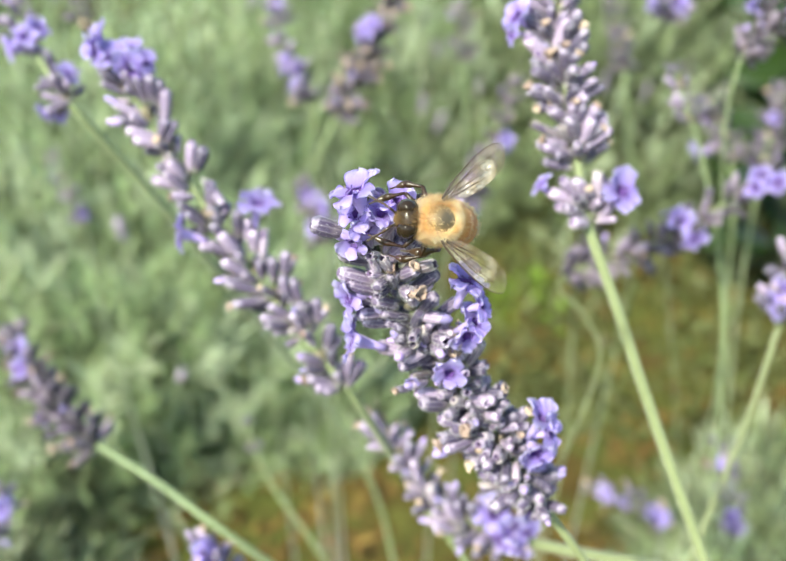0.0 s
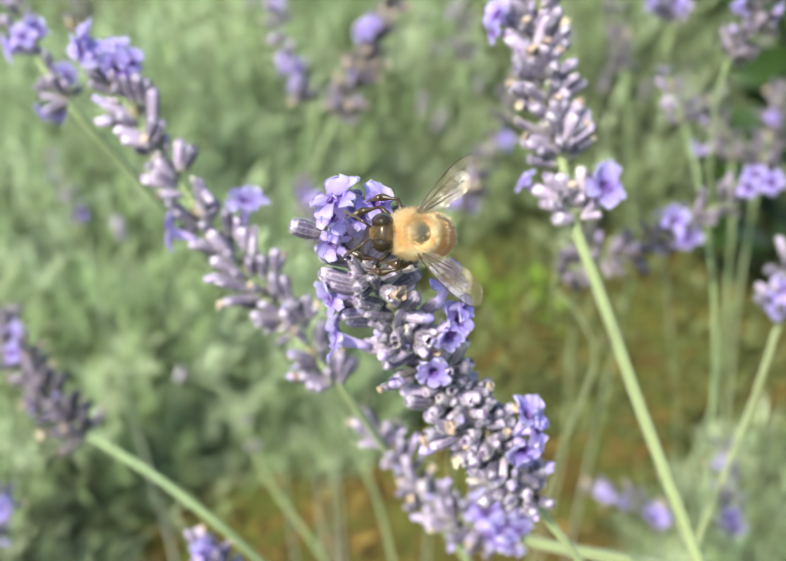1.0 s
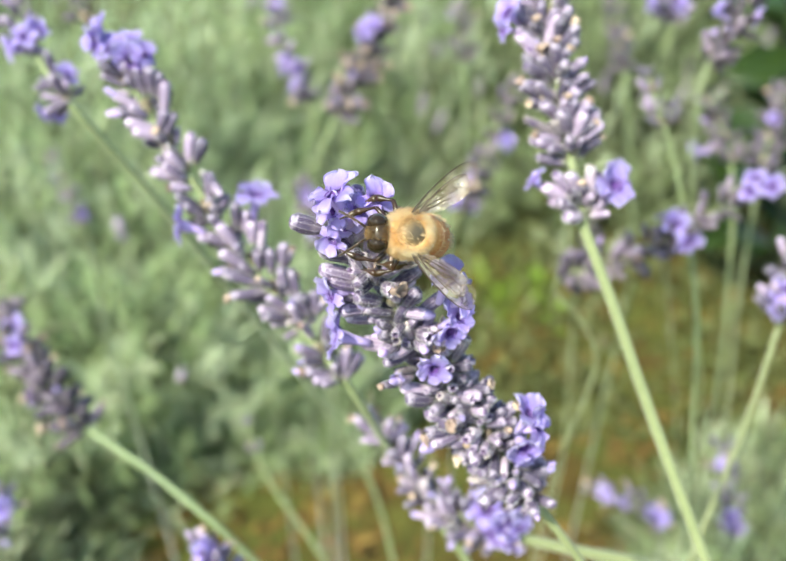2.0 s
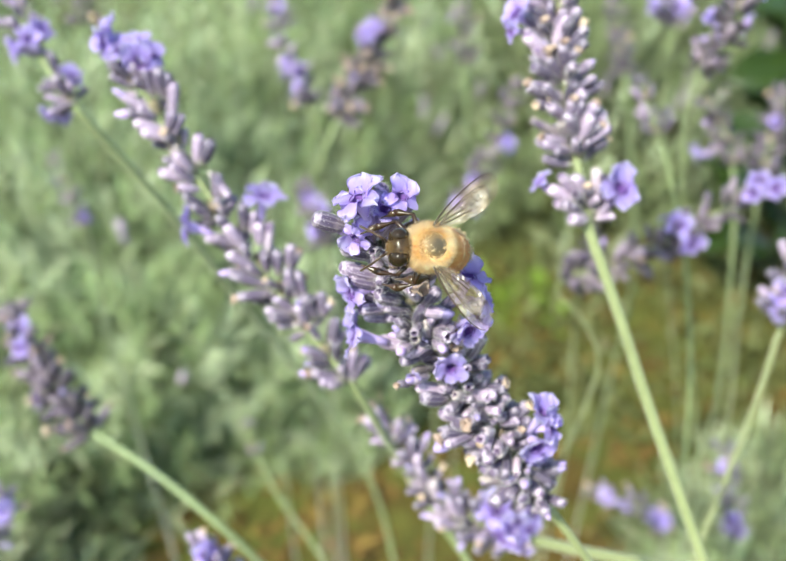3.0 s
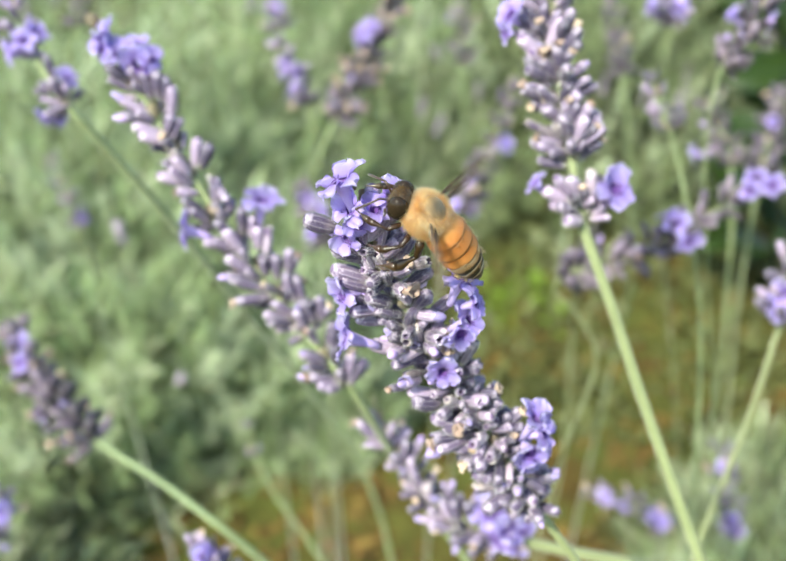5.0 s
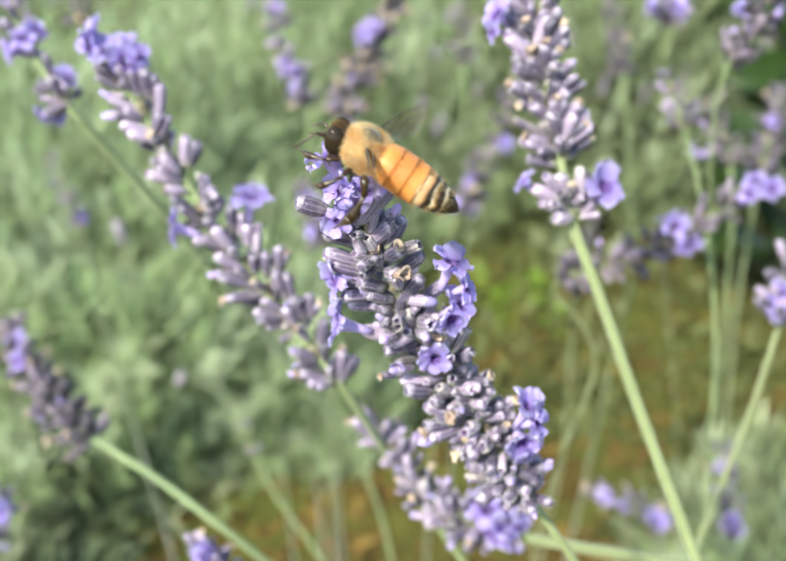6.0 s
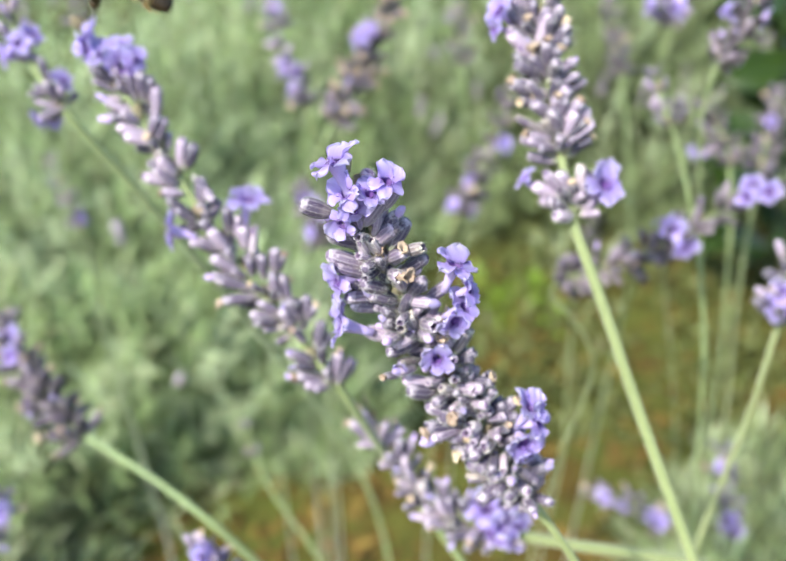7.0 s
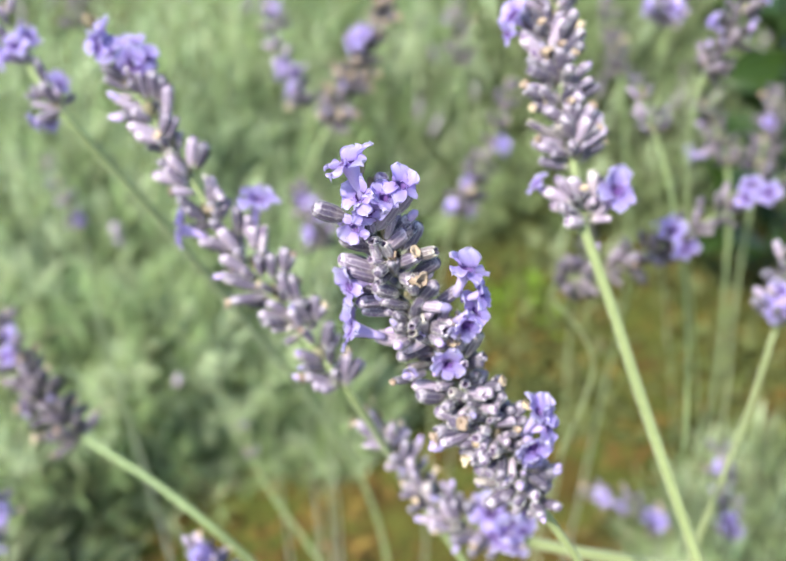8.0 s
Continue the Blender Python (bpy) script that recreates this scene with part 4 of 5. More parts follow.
set_calyces(lavender_l, [
    (-23.2, 31.2, 137, 30, 3.9, 3), (-23.2, 30.3, 131, 35, 4, 0), (-22.9, 29.2, 167, 10, 5.3, 0), (-23.2, 28.4, 132, 30, 3.8, 0),
    (-22.1, 27.7, 177, 25, 3.2, 2), (-20.3, 24, 145, 20, 5.1, 0), (-20, 23.4, 149, 25, 4.1, 0), (-20.9, 30.5, -51, 15, 5.3, 0),
    (-20.4, 30.1, -61, 35, 2.6, 0), (-17.8, 23.9, 131, 50, 2.6, 2), (-14.5, 21.3, 82, 15, 3.4, 0), (-16.5, 19.5, 157, 10, 3.8, 0),
    (-15.4, 21.7, 98, 25, 4.5, 0), (-16.8, 21, 129, 25, 4.1, 0),
])
set_calyces(lavender_l, [
    (-15.4, 19.1, 128, 25, 4.6, 0), (-13.9, 16.2, 148, 20, 4.8, 0), (-13.2, 19.5, 92, 20, 3.7, 0), (-12.1, 18.8, 87, 15, 4.2, 3),
    (-9.2, 16.2, 84, 15, 3.8, 0), (-9.2, 15.9, 59, 10, 3.3, 2), (-10.6, 15.1, 87, 25, 4.2, 0), (-11.4, 13.7, 165, 15, 6.5, 0),
    (-11, 12.9, -171, 15, 5.5, 2), (-10.2, 13.3, 146, 45, 3.1, 2), (-7.7, 11.8, 111, 25, 5.2, 0), (-6.6, 11.5, 101, 20, 4.9, 0),
    (-14.6, 18, 127, 50, 2.8, 0),
])
set_calyces(lavender_l, [
    (-4.8, 8.9, 123, 25, 4.5, 0), (-4.1, 9.3, 93, 15, 3.8, 0), (-4.4, 9.3, 54, 20, 2.7, 2), (-8.1, 9.3, 165, 15, 4.5, 0),
    (-7.7, 10, 146, 25, 4.4, 0), (-4.4, 6, 126, 35, 3.3, 2), (-5.8, 8.6, -171, 35, 2.7, 3), (-0.8, 0.1, 165, 15, 5.1, 2),
    (-1.1, -0.2, -165, 40, 2.6, 0), (-0.2, 0.1, 78, 20, 5.2, 0), (0.1, -0.2, 63, 10, 4.6, 0), (-0.7, 0.6, 112, 45, 2.8, 0),
    (-1.5, 0.2, -173, 25, 3.2, 0),
])
set_flowers(lavender_l, [
    (-35.7, 50.4, 2.1, 130, 25, 5.8, 0), (-35.9, 48.5, 2.3, 200, 30, 5.1, 40), (-33.1, 47.5, 3.1, 110, 50, 5.4, 0),
    (-30.3, 45.7, 3.6, 270, 68, 6, 0), (-30.8, 48.8, 2.7, 80, 40, 5.1, 0), (-28.6, 46.6, 2.9, 30, 45, 4.4, 0),
    (-12.7, 26.8, 2.1, 80, 25, 6.5, 0), (-23.9, 22.4, 1.6, 165, 15, 6.1, 0),
])
set_calyces(lavender_r, [
    (-5.5, 23.9, 150, 15, 4.3, 0), (-5.2, 22.6, 164, 15, 3.9, 0), (-4.8, 20.2, 142, 20, 5.1, 0), (-4.6, 19.5, 150, 30, 3.6, 0),
    (-4.1, 17.8, 164, 25, 4.2, 0), (-4, 16.2, 128, 10, 5.8, 0), (-3.6, 14.8, 160, 15, 5, 2), (-3.5, 14.1, 142, 30, 4.2, 0),
    (-4.4, 20.1, 76, 50, 2.6, 0), (-5.1, 23.2, 139, 40, 2.6, 2), (-4.7, 21.9, 59, 20, 4.2, 0), (-4.7, 23.9, 63, 20, 3.2, 0),
    (-5, 24.6, 104, 25, 3.1, 0), (-4.3, 21.6, 58, 15, 5.8, 0), (-4, 20.5, 48, 15, 5.2, 2),
])
set_calyces(lavender_r, [
    (-3.9, 19.8, 37, 20, 4.5, 0), (-3.7, 19.1, 43, 40, 3.2, 2), (-3.3, 16.8, 38, 10, 5, 0), (-3.2, 15.5, 29, 15, 4.8, 0),
    (-3, 14.4, 70, 40, 3.3, 0), (-2.7, 13.4, 50, 35, 3.6, 0), (-2.5, 12.1, 147, 25, 3.7, 0), (-2.1, 10.9, 73, 30, 4.2, 0),
    (-1.8, 10.7, 51, 15, 4.5, 2), (-1.8, 11.1, 28, 20, 3.1, 0), (-2.1, 9.6, 158, 10, 5.9, 3), (-2.1, 8.2, 174, 15, 4.4, 0),
    (-1.7, 7.6, 97, 55, 2.8, 0), (-1.5, 7.7, 34, 40, 2.6, 0), (-2.1, 9.8, 133, 35, 3.1, 3),
])
set_calyces(lavender_r, [
    (-1.4, 8.4, 44, 20, 4.4, 2), (-1.3, 8.3, 32, 12, 5.2, 0), (-1.8, 8, -175, 20, 3, 0), (-0.6, 0.9, 155, 10, 5.2, 0),
    (0.1, 0.6, 134, 15, 5.8, 0), (0.1, 1.3, 119, 30, 4.5, 0), (-0.3, -0.8, 152, 40, 3.7, 0), (0, -1.5, 173, 40, 3.6, 0),
    (1.1, 0.3, 90, 20, 5.4, 3), (0.3, 1.2, 107, 50, 2.6, 2), (1.5, -0.7, 46, 15, 3.2, 0), (1.1, -1.1, 8, 25, 2.8, 0),
    (0.8, -0.4, 74, 10, 5.4, 0), (0.4, -1.4, 151, 20, 4.9, 0),
])
set_flowers(lavender_r, [
    (-9.9, 25.9, 2.5, 150, 35, 5, 0), (-6.4, 3.8, 1.3, 135, 10, 3.8, 0), (3.9, 2.9, 3.4, 60, 60, 6.5, 0),
    (-10.5, 23.6, 1.8, 190, 20, 3.1, 0),
])
set_calyces(lavender_d, [
    (-21.5, 15.7, 138, 15, 5.2, 2), (-20.6, 17, 125, 15, 5, 2), (-20.2, 15.8, 72, 20, 3.6, 0), (-19.8, 14.9, 49, 15, 4.6, 0),
    (-20.2, 14.9, 167, 20, 4.1, 0), (-17.7, 11.6, 81, 20, 5.4, 0), (-16.9, 11.6, 135, 30, 4.1, 0), (-15.6, 9.1, 100, 25, 5.2, 0),
    (-13.9, 7, 110, 25, 5.4, 0), (-12.7, 5.7, 105, 30, 4.5, 3), (-11, 4.1, 149, 35, 3, 0), (-9.3, 2.8, 114, 25, 5, 0),
    (-8.1, 2.3, 105, 20, 5.1, 0),
])
set_calyces(lavender_d, [
    (-8.5, 1.5, 160, 20, 5.2, 0), (-7.3, 1.6, 135, 45, 3.3, 3), (-5.5, 2.3, 107, 20, 4.7, 0), (-4.3, 0.7, -171, 20, 5.4, 0),
    (-3.9, 1.6, -135, 30, 3.4, 0), (-0.9, 4.9, 148, 20, 4.2, 0), (-0.1, 4.9, 106, 30, 3.5, 0), (0.7, 5.7, 51, 25, 3, 0),
    (1.1, 0.7, -45, 20, 3.8, 3),
])
set_flowers(lavender_d, [
    (-2.8, 5, 2.9, 110, 45, 7.4, 0), (-0, 3.5, 3.4, 300, 60, 6.6, 30), (-1.6, 0.9, 2.9, 250, 45, 7.8, 0),
    (3, 5, 2.7, 30, 40, 6.6, 0), (0.1, -0.9, 2.3, 260, 30, 6.6, 0), (2.5, 2.2, 3.1, 330, 50, 5, 0),
])
# ---- end of the near spikes ----


# ---- honeybee ----
def fur_material():
    g = Graph("bee_fur")
    c = g.ramp(g.noise(700, 3), (0.3, (0.82, 0.54, 0.23)), (0.7, (0.98, 0.88, 0.66)))
    return g.finish(g.vary(c, 0.25, True), 0.6, 0.3, sheen=0.4, through=0.3)


def shell_material():
    """Amber rings that darken to black towards the tail, with pale down at each seam."""
    g = Graph("bee_abdomen")
    at = g.add("ShaderNodeSeparateXYZ", Vector=g.coords())
    x = g.math("MULTIPLY", at.outputs["X"], -1 / (8.4 * MM))
    x = g.math("ADD", x, g.math("MULTIPLY", g.math("SUBTRACT", g.noise(420, 3), 0.5), 0.17))
    amber, dark, pale = (0.52, 0.175, 0.04), (0.022, 0.012, 0.007), (0.72, 0.58, 0.42)
    c = g.ramp(x, (0.0, (0.58, 0.30, 0.09)), (0.16, amber), (0.35, (0.46, 0.17, 0.05)), (0.37, (0.46, 0.18, 0.05)), (0.40, amber), (0.50, (0.60, 0.24, 0.07)), (0.525, (0.38, 0.15, 0.05)),
               (0.545, (0.66, 0.46, 0.28)), (0.61, (0.42, 0.22, 0.10)), (0.635, dark), (0.68, dark), (0.70, pale), (0.725, (0.30, 0.16, 0.06)), (0.75, dark), (0.80, dark), (0.815, pale), (0.835, dark), (1.0, dark))
    g.bump(g.noise(2500, 2), 0.05 * MM)
    return g.finish(c, 0.48, 0.35, sheen=0.05)


def back_material():
    """The bare plate on the back: dark and smooth in the middle, golden towards its furry rim."""
    g = Graph("bee_back")
    at = g.add("ShaderNodeSeparateXYZ", Vector=g.coords())
    r = g.math("SQRT", g.math("ADD", g.math("POWER", at.outputs["X"], 2.0), g.math("POWER", at.outputs["Y"], 2.0)))
    r = g.math("ADD", g.math("MULTIPLY", r, 1 / (1.5 * MM)), g.math("MULTIPLY", g.math("SUBTRACT", g.noise(1500, 3), 0.5), 0.35))
    c = g.ramp(r, (0.25, (0.095, 0.072, 0.045)), (0.55, (0.17, 0.115, 0.058)), (0.85, (0.36, 0.22, 0.09)))
    g.bump(g.noise(2400, 2), 0.06 * MM)
    return g.finish(c, 0.5, 0.4, sheen=0.2)


def wing_material():
    """A clear crinkled film: mostly see-through, brownish, with glossy ridges."""
    g = Graph("bee_wing")
    c = g.ramp(g.noise(500, 3), (0.35, (0.30, 0.21, 0.13)), (0.7, (0.72, 0.66, 0.58)))
    g.bump(g.noise(700, 2), 0.55 * MM, 1.0)
    g.finish(c, 0.24, 1.0)
    t = g.add("ShaderNodeBsdfTransparent", Color=(0.90, 0.86, 0.77, 1))
    film = g.ramp(g.noise(260, 2), (0.42, (0.10, 0.10, 0.10)), (0.66, (0.38, 0.38, 0.38)))
    m = g.add("ShaderNodeMixShader", Fac=film)
    g.tree.links.new(t.outputs[0], m.inputs[1])
    g.tree.links.new(g.bsdf.outputs[0], m.inputs[2])
    g.tree.links.new(m.outputs[0], g.tree.nodes["Material Output"].inputs["Surface"])
    return g.mat


noise.seed_set(7)
FUR = fur_material()
UNDERCOAT = plain("bee_undercoat", (0.55, 0.33, 0.11), (0.80, 0.54, 0.23), 500, 2500, 0.8, 0.2, 0.4, vary=0.05, relief=0.1 * MM)
HEAD_FUR = plain("bee_head_fur", (0.11, 0.062, 0.024), (0.32, 0.20, 0.09), 500, 2500, 0.7, 0.2, 0.2, 0.2, 0.25, True)
TAN_DOWN = plain("bee_tan_down", (0.56, 0.40, 0.20), (0.80, 0.66, 0.44), 500, 2500, 0.7, 0.2, 0.0, 0.3, 0.15, True)
SHELL = shell_material()
WING = wing_material()
EYE = plain("bee_eye", (0.012, 0.008, 0.006), (0.035, 0.022, 0.014), 900, 5000, 0.12, 0.25, vary=0.05)
CHITIN = plain("bee_chitin", (0.018, 0.009, 0.005), (0.07, 0.034, 0.014), 600, 2400, 0.3, 0.6, sheen=0.2, vary=0.1)
BACK = back_material()
AMBER_LEG = plain("bee_leg", (0.012, 0.006, 0.004), (0.05, 0.022, 0.009), 500, 2400, 0.35, 0.5, vary=0.1)


def egg(center, size, rows=12, sides=20):
    """An ellipsoid in mm."""
    bm = bmesh.new()
    bmesh.ops.create_uvsphere(bm, u_segments=sides, v_segments=rows, radius=1)
    for v in bm.verts:
        v.co = Vector([(c + q * s) * MM for c, q, s in zip(center, v.co, size)])
    return bm


def hairs(parent, center, size, count, length, seed, keep, material=None, name="fur"):
    """Fine hairs that stand on an ellipsoid, in one mesh."""
    rng = random.Random(seed)
    co, faces = [], []
    while count > 0:
        d = unit(rng)
        if not keep(d):
            continue
        count -= 1
        p = Vector([c + q * s for c, q, s in zip(center, d, size)])
        nrm = Vector([q / s for q, s in zip(d, size)]).normalized()
        lean = (nrm + unit(rng) * 0.45 + Vector((-0.25, 0, 0))).normalized()
        side = lean.orthogonal().normalized() * 0.019
        tip = p + lean * length * rng.uniform(0.6, 1.25)
        b = len(co)
        co += [(p - side) * MM, (p + side) * MM, (p + tip) * 0.5 * MM + side * 0.7 * MM, tip * MM]
        faces += [(b, b + 1, b + 2), (b, b + 2, b + 3)]
    me = bpy.data.meshes.new(name)
    me.from_pydata(co, [], faces)
    return tagged(piece(name, finish_mesh(me, material or FUR), parent), "golden tan fur", kind="stuff")


def wing(name, root, length, width, side, at):
    """A clear wing from its hinge backwards along -x, with veins as parts; side: 1 left, -1 right."""
    bm = bmesh.new()
    upper = []
    n = 22
    for i in range(n + 1):
        t = i / n
        x = -length * t * MM
        tip = math.sqrt(max(0.01, 1 - max(0, (t - 0.78) / 0.22) ** 2))
        front = width * (0.06 + 0.26 * math.sin(math.pi * min(1, t * 0.80 + 0.02)) ** 0.7) * tip
        back = -width * (0.05 + 0.62 * math.sin(math.pi * (t ** 1.1) * 0.74 + 0.03) ** 0.9) * tip
        upper.append((x, front, back))
    rows = []
    for x, front, back in upper:
        rows.append([bm.verts.new((x, side * MM * (back + (front - back) * k / 5), 0.10 * MM * math.sin(k * 1.7 + x * 2600))) for k in range(6)])
    for a, b in zip(rows, rows[1:]):
        for k in range(5):
            bm.faces.new((a[k], a[k + 1], b[k + 1], b[k]))
    w = part(name, bm, WING, root, "clear brownish wing")
    w.matrix_basis = at
    for j, (k0, k1) in enumerate(((1.0, 1.0), (0.78, 0.62), (0.55, 0.30), (0.35, 0.12))):
        line = [Vector((x, side * MM * (b + (f - b) * (k0 + (k1 - k0) * i / n)), 0.06 * MM)) for i, (x, f, b) in enumerate(upper)]
        line = line[: n + 1 - 3 * j]
        vb = bmesh.new()
        tube(vb, line, lambda t: (0.085 - 0.05 * t if j == 0 else 0.045 - 0.025 * t) * MM, 5)
        part("vein", vb, CHITIN, w)
    for t0 in (8, 12, 16):
        x, f, b = upper[t0]
        vb = bmesh.new()
        tube(vb, [Vector((x, side * MM * f, 0.06 * MM)), Vector((x - 0.5 * MM, side * MM * (b + (f - b) * 0.35), 0.06 * MM))], lambda t: 0.022 * MM, 5)
        part("vein", vb, CHITIN, w)
    return w


def leg(root, hip, knee, ankle, toe, thick):
    """Thigh, shin and foot, each tapered, jointed at the knee and the ankle (mm)."""
    hip, knee, ankle, toe = [Vector(p) * MM for p in (hip, knee, ankle, toe)]
    bm = bmesh.new()
    tube(bm, smooth_path([hip, hip.lerp(knee, 0.5) + Vector((0, 0, 0.15 * MM)), knee], 4), lambda t: thick * (0.20 + 0.10 * math.sin(math.pi * t)) * MM, 8)
    thigh = part("leg", bm, AMBER_LEG, root, "dark amber leg")
    bm = bmesh.new()
    tube(bm, smooth_path([knee, knee.lerp(ankle, 0.6), ankle], 4), lambda t: thick * (0.14 + 0.20 * t) * MM, 8)
    part("shin", bm, AMBER_LEG, thigh)
    bm = bmesh.new()
    tube(bm, smooth_path([ankle, ankle.lerp(toe, 0.4), toe], 5), lambda t: thick * (0.26 * (1 - t) ** 0.7 + 0.07) * MM, 8)
    part("foot", bm, CHITIN, thigh)
    return thigh


def honeybee():
    """A worker bee about 13 mm long; x points ahead, z is its back."""
    root = tagged(new("honeybee"), "golden furry honeybee with amber striped abdomen and clear wings", "bee")
    part("thorax", egg((0, 0, 0), (2.0, 1.82, 1.68)), UNDERCOAT, root, "golden furry thorax")
    part("back_plate", egg((0.1, 0, 0.40), (1.60, 1.50, 1.50)), BACK, root, "bare dark shiny back plate")
    hairs(root, (0, 0, 0), (1.95, 1.77, 1.63), 22000, 0.66, 1, lambda d: d.z < 0.3 or (d.x - 0.05) ** 2 + d.y ** 2 > 0.22 + 0.20 * noise.random())
    head = part("head", egg((0, 0, 0), (0.98, 1.62, 1.5)), CHITIN, root, "dark head")
    head.matrix_basis = pose(2.45 * MM, 0, -0.45 * MM, 0, 22, 0)
    for s in (1, -1):
        part("eye", egg((0.06, 0.88 * s, 0.18), (0.95, 0.80, 1.36), 16, 28), EYE, head, "glossy black eye")
        bm = bmesh.new()
        tube(bm, smooth_path([Vector(p) * MM for p in ((0.85, 0.35 * s, 0.1), (1.7, 0.9 * s, 0.7), (2.1, 1.2 * s, 0.3), (3.3, 1.9 * s, -0.6))], 6), lambda t: 0.11 * MM, 7)
        part("antenna", bm, CHITIN, head)
    hairs(head, (0, 0, 0), (0.92, 1.56, 1.42), 2600, 0.34, 2, lambda d: abs(d.y) < 0.34 or (d.z > 0.55 and d.x < 0.2), HEAD_FUR)
    bm = bmesh.new()
    tube(bm, [Vector(p) * MM for p in ((0.5, 0, -1.1), (0.9, 0, -2.0), (0.9, 0, -2.9))], lambda t: (0.32 - 0.2 * t) * MM, 8)
    part("mouthparts", bm, CHITIN, head)

    # abdomen: six overlapping rings, hinged behind the thorax
    profile = [(0.0, 1.45), (-0.6, 1.75), (-1.6, 1.98), (-3.0, 2.02), (-4.3, 1.94), (-5.5, 1.72), (-6.6, 1.36), (-7.5, 0.90), (-8.15, 0.42), (-8.4, 0.10)]

    def girth(x):
        for (x0, r0), (x1, r1) in zip(profile, profile[1:]):
            if x1 <= x <= x0:
                return r0 + (r1 - r0) * (x0 - x) / (x0 - x1)
        return 0.1

    cuts = [0.0, -1.7, -3.1, -4.4, -5.7, -6.9, -8.4]
    abdomen = None
    for k, (a, b) in enumerate(zip(cuts, cuts[1:])):
        bm = bmesh.new()
        loops = []
        for i in range(7):
            t = i / 6
            x = a + 0.12 + (b - 0.16 - a - 0.12) * t if k < 5 else a + 0.12 + (b - a - 0.12) * t
            r = girth(min(0, max(-8.4, x))) + 0.05 * t - (0.10 if i == 0 and k else 0)
            loops.append([(x * MM, r * math.cos(q) * MM, r * 0.90 * math.sin(q) * MM) for q in [2 * math.pi * j / 22 for j in range(22)]])
        rings(bm, loops)
        if abdomen is None:
            abdomen = part("abdomen", bm, SHELL, root, "amber abdomen with black bands and a dark tip")
        else:
            part("ring", bm, SHELL, abdomen)
    hairs(root, (0.1, 0, 0.42), (1.5, 1.4, 1.46), 60, 0.35, 7, lambda d: d.z > 0.6)
    hairs(abdomen, (-2.8, 0, 0), (3.1, 2.04, 1.84), 3800, 0.36, 3, lambda d: d.x > 0.25 + 0.6 * noise.random())
    rng = random.Random(12)
    co, faces = [], []
    for seam, count in ((-1.7, 260), (-3.1, 200), (-4.4, 420), (-5.7, 520), (-6.9, 420)):
        for _ in range(count):
            q = rng.uniform(0, 6.283)
            if noise.noise((math.cos(q) * 2.2, math.sin(q) * 2.2, seam)) < -0.12:
                continue
            x = seam + rng.uniform(-0.35, 0.15)
            r = girth(x) + 0.02
            p = Vector((x, r * math.cos(q), r * 0.9 * math.sin(q)))
            d = (Vector((-1.0, 0.5 * math.cos(q), 0.5 * math.sin(q))) + unit(rng) * 0.3).normalized() * rng.uniform(0.35, 0.7)
            side = d.orthogonal().normalized() * 0.05
            b = len(co)
            co += [(p - side) * MM, (p + side) * MM, (p + d) * MM]
            faces.append((b, b + 1, b + 2))
    me = bpy.data.meshes.new("down_band")
    me.from_pydata(co, [], faces)
    tagged(piece("down_band", finish_mesh(me, TAN_DOWN), abdomen), "tan down along the seams", kind="stuff")
    abdomen.matrix_basis = pose(-1.10 * MM, 0, -0.05 * MM)

    wings = []
    for s in (1, -1):
        wings.append((s, wing("forewing", root, 6.9, 2.45, s, pose(-0.1 * MM, 1.55 * s * MM, 1.05 * MM))))
        wings.append((s, wing("hindwing", root, 5.4, 1.9, s, pose(-0.7 * MM, 1.5 * s * MM, 0.85 * MM))))
    legs = []
    for s in (1, -1):
        legs.append((s, leg(root, (1.0, 1.0 * s, -1.4), (2.2, 2.3 * s, -1.6), (3.6, 1.9 * s, -2.6), (4.9, 1.3 * s, -3.1), 0.9)))
        legs.append((s, leg(root, (0.1, 1.2 * s, -1.5), (0.5, 3.0 * s, -1.7), (1.4, 3.3 * s, -3.2), (2.4, 2.9 * s, -4.3), 1.0)))
        legs.append((s, leg(root, (-0.8, 1.1 * s, -1.4), (-1.7, 2.3 * s, -2.8), (-1.5, 2.5 * s, -5.4), (-0.4, 2.3 * s, -7.6), 1.45)))
    return root, abdomen, wings, legs


bee, bee_abdomen, bee_wings, bee_legs = honeybee()


# ---- ground cover ----
BRIGHT_WEED = plain("bright_weed_leaf", (0.13, 0.20, 0.03), (0.30, 0.40, 0.07), 30, 300, 0.5, 0.4, 0, 0.35, 0.3, True)


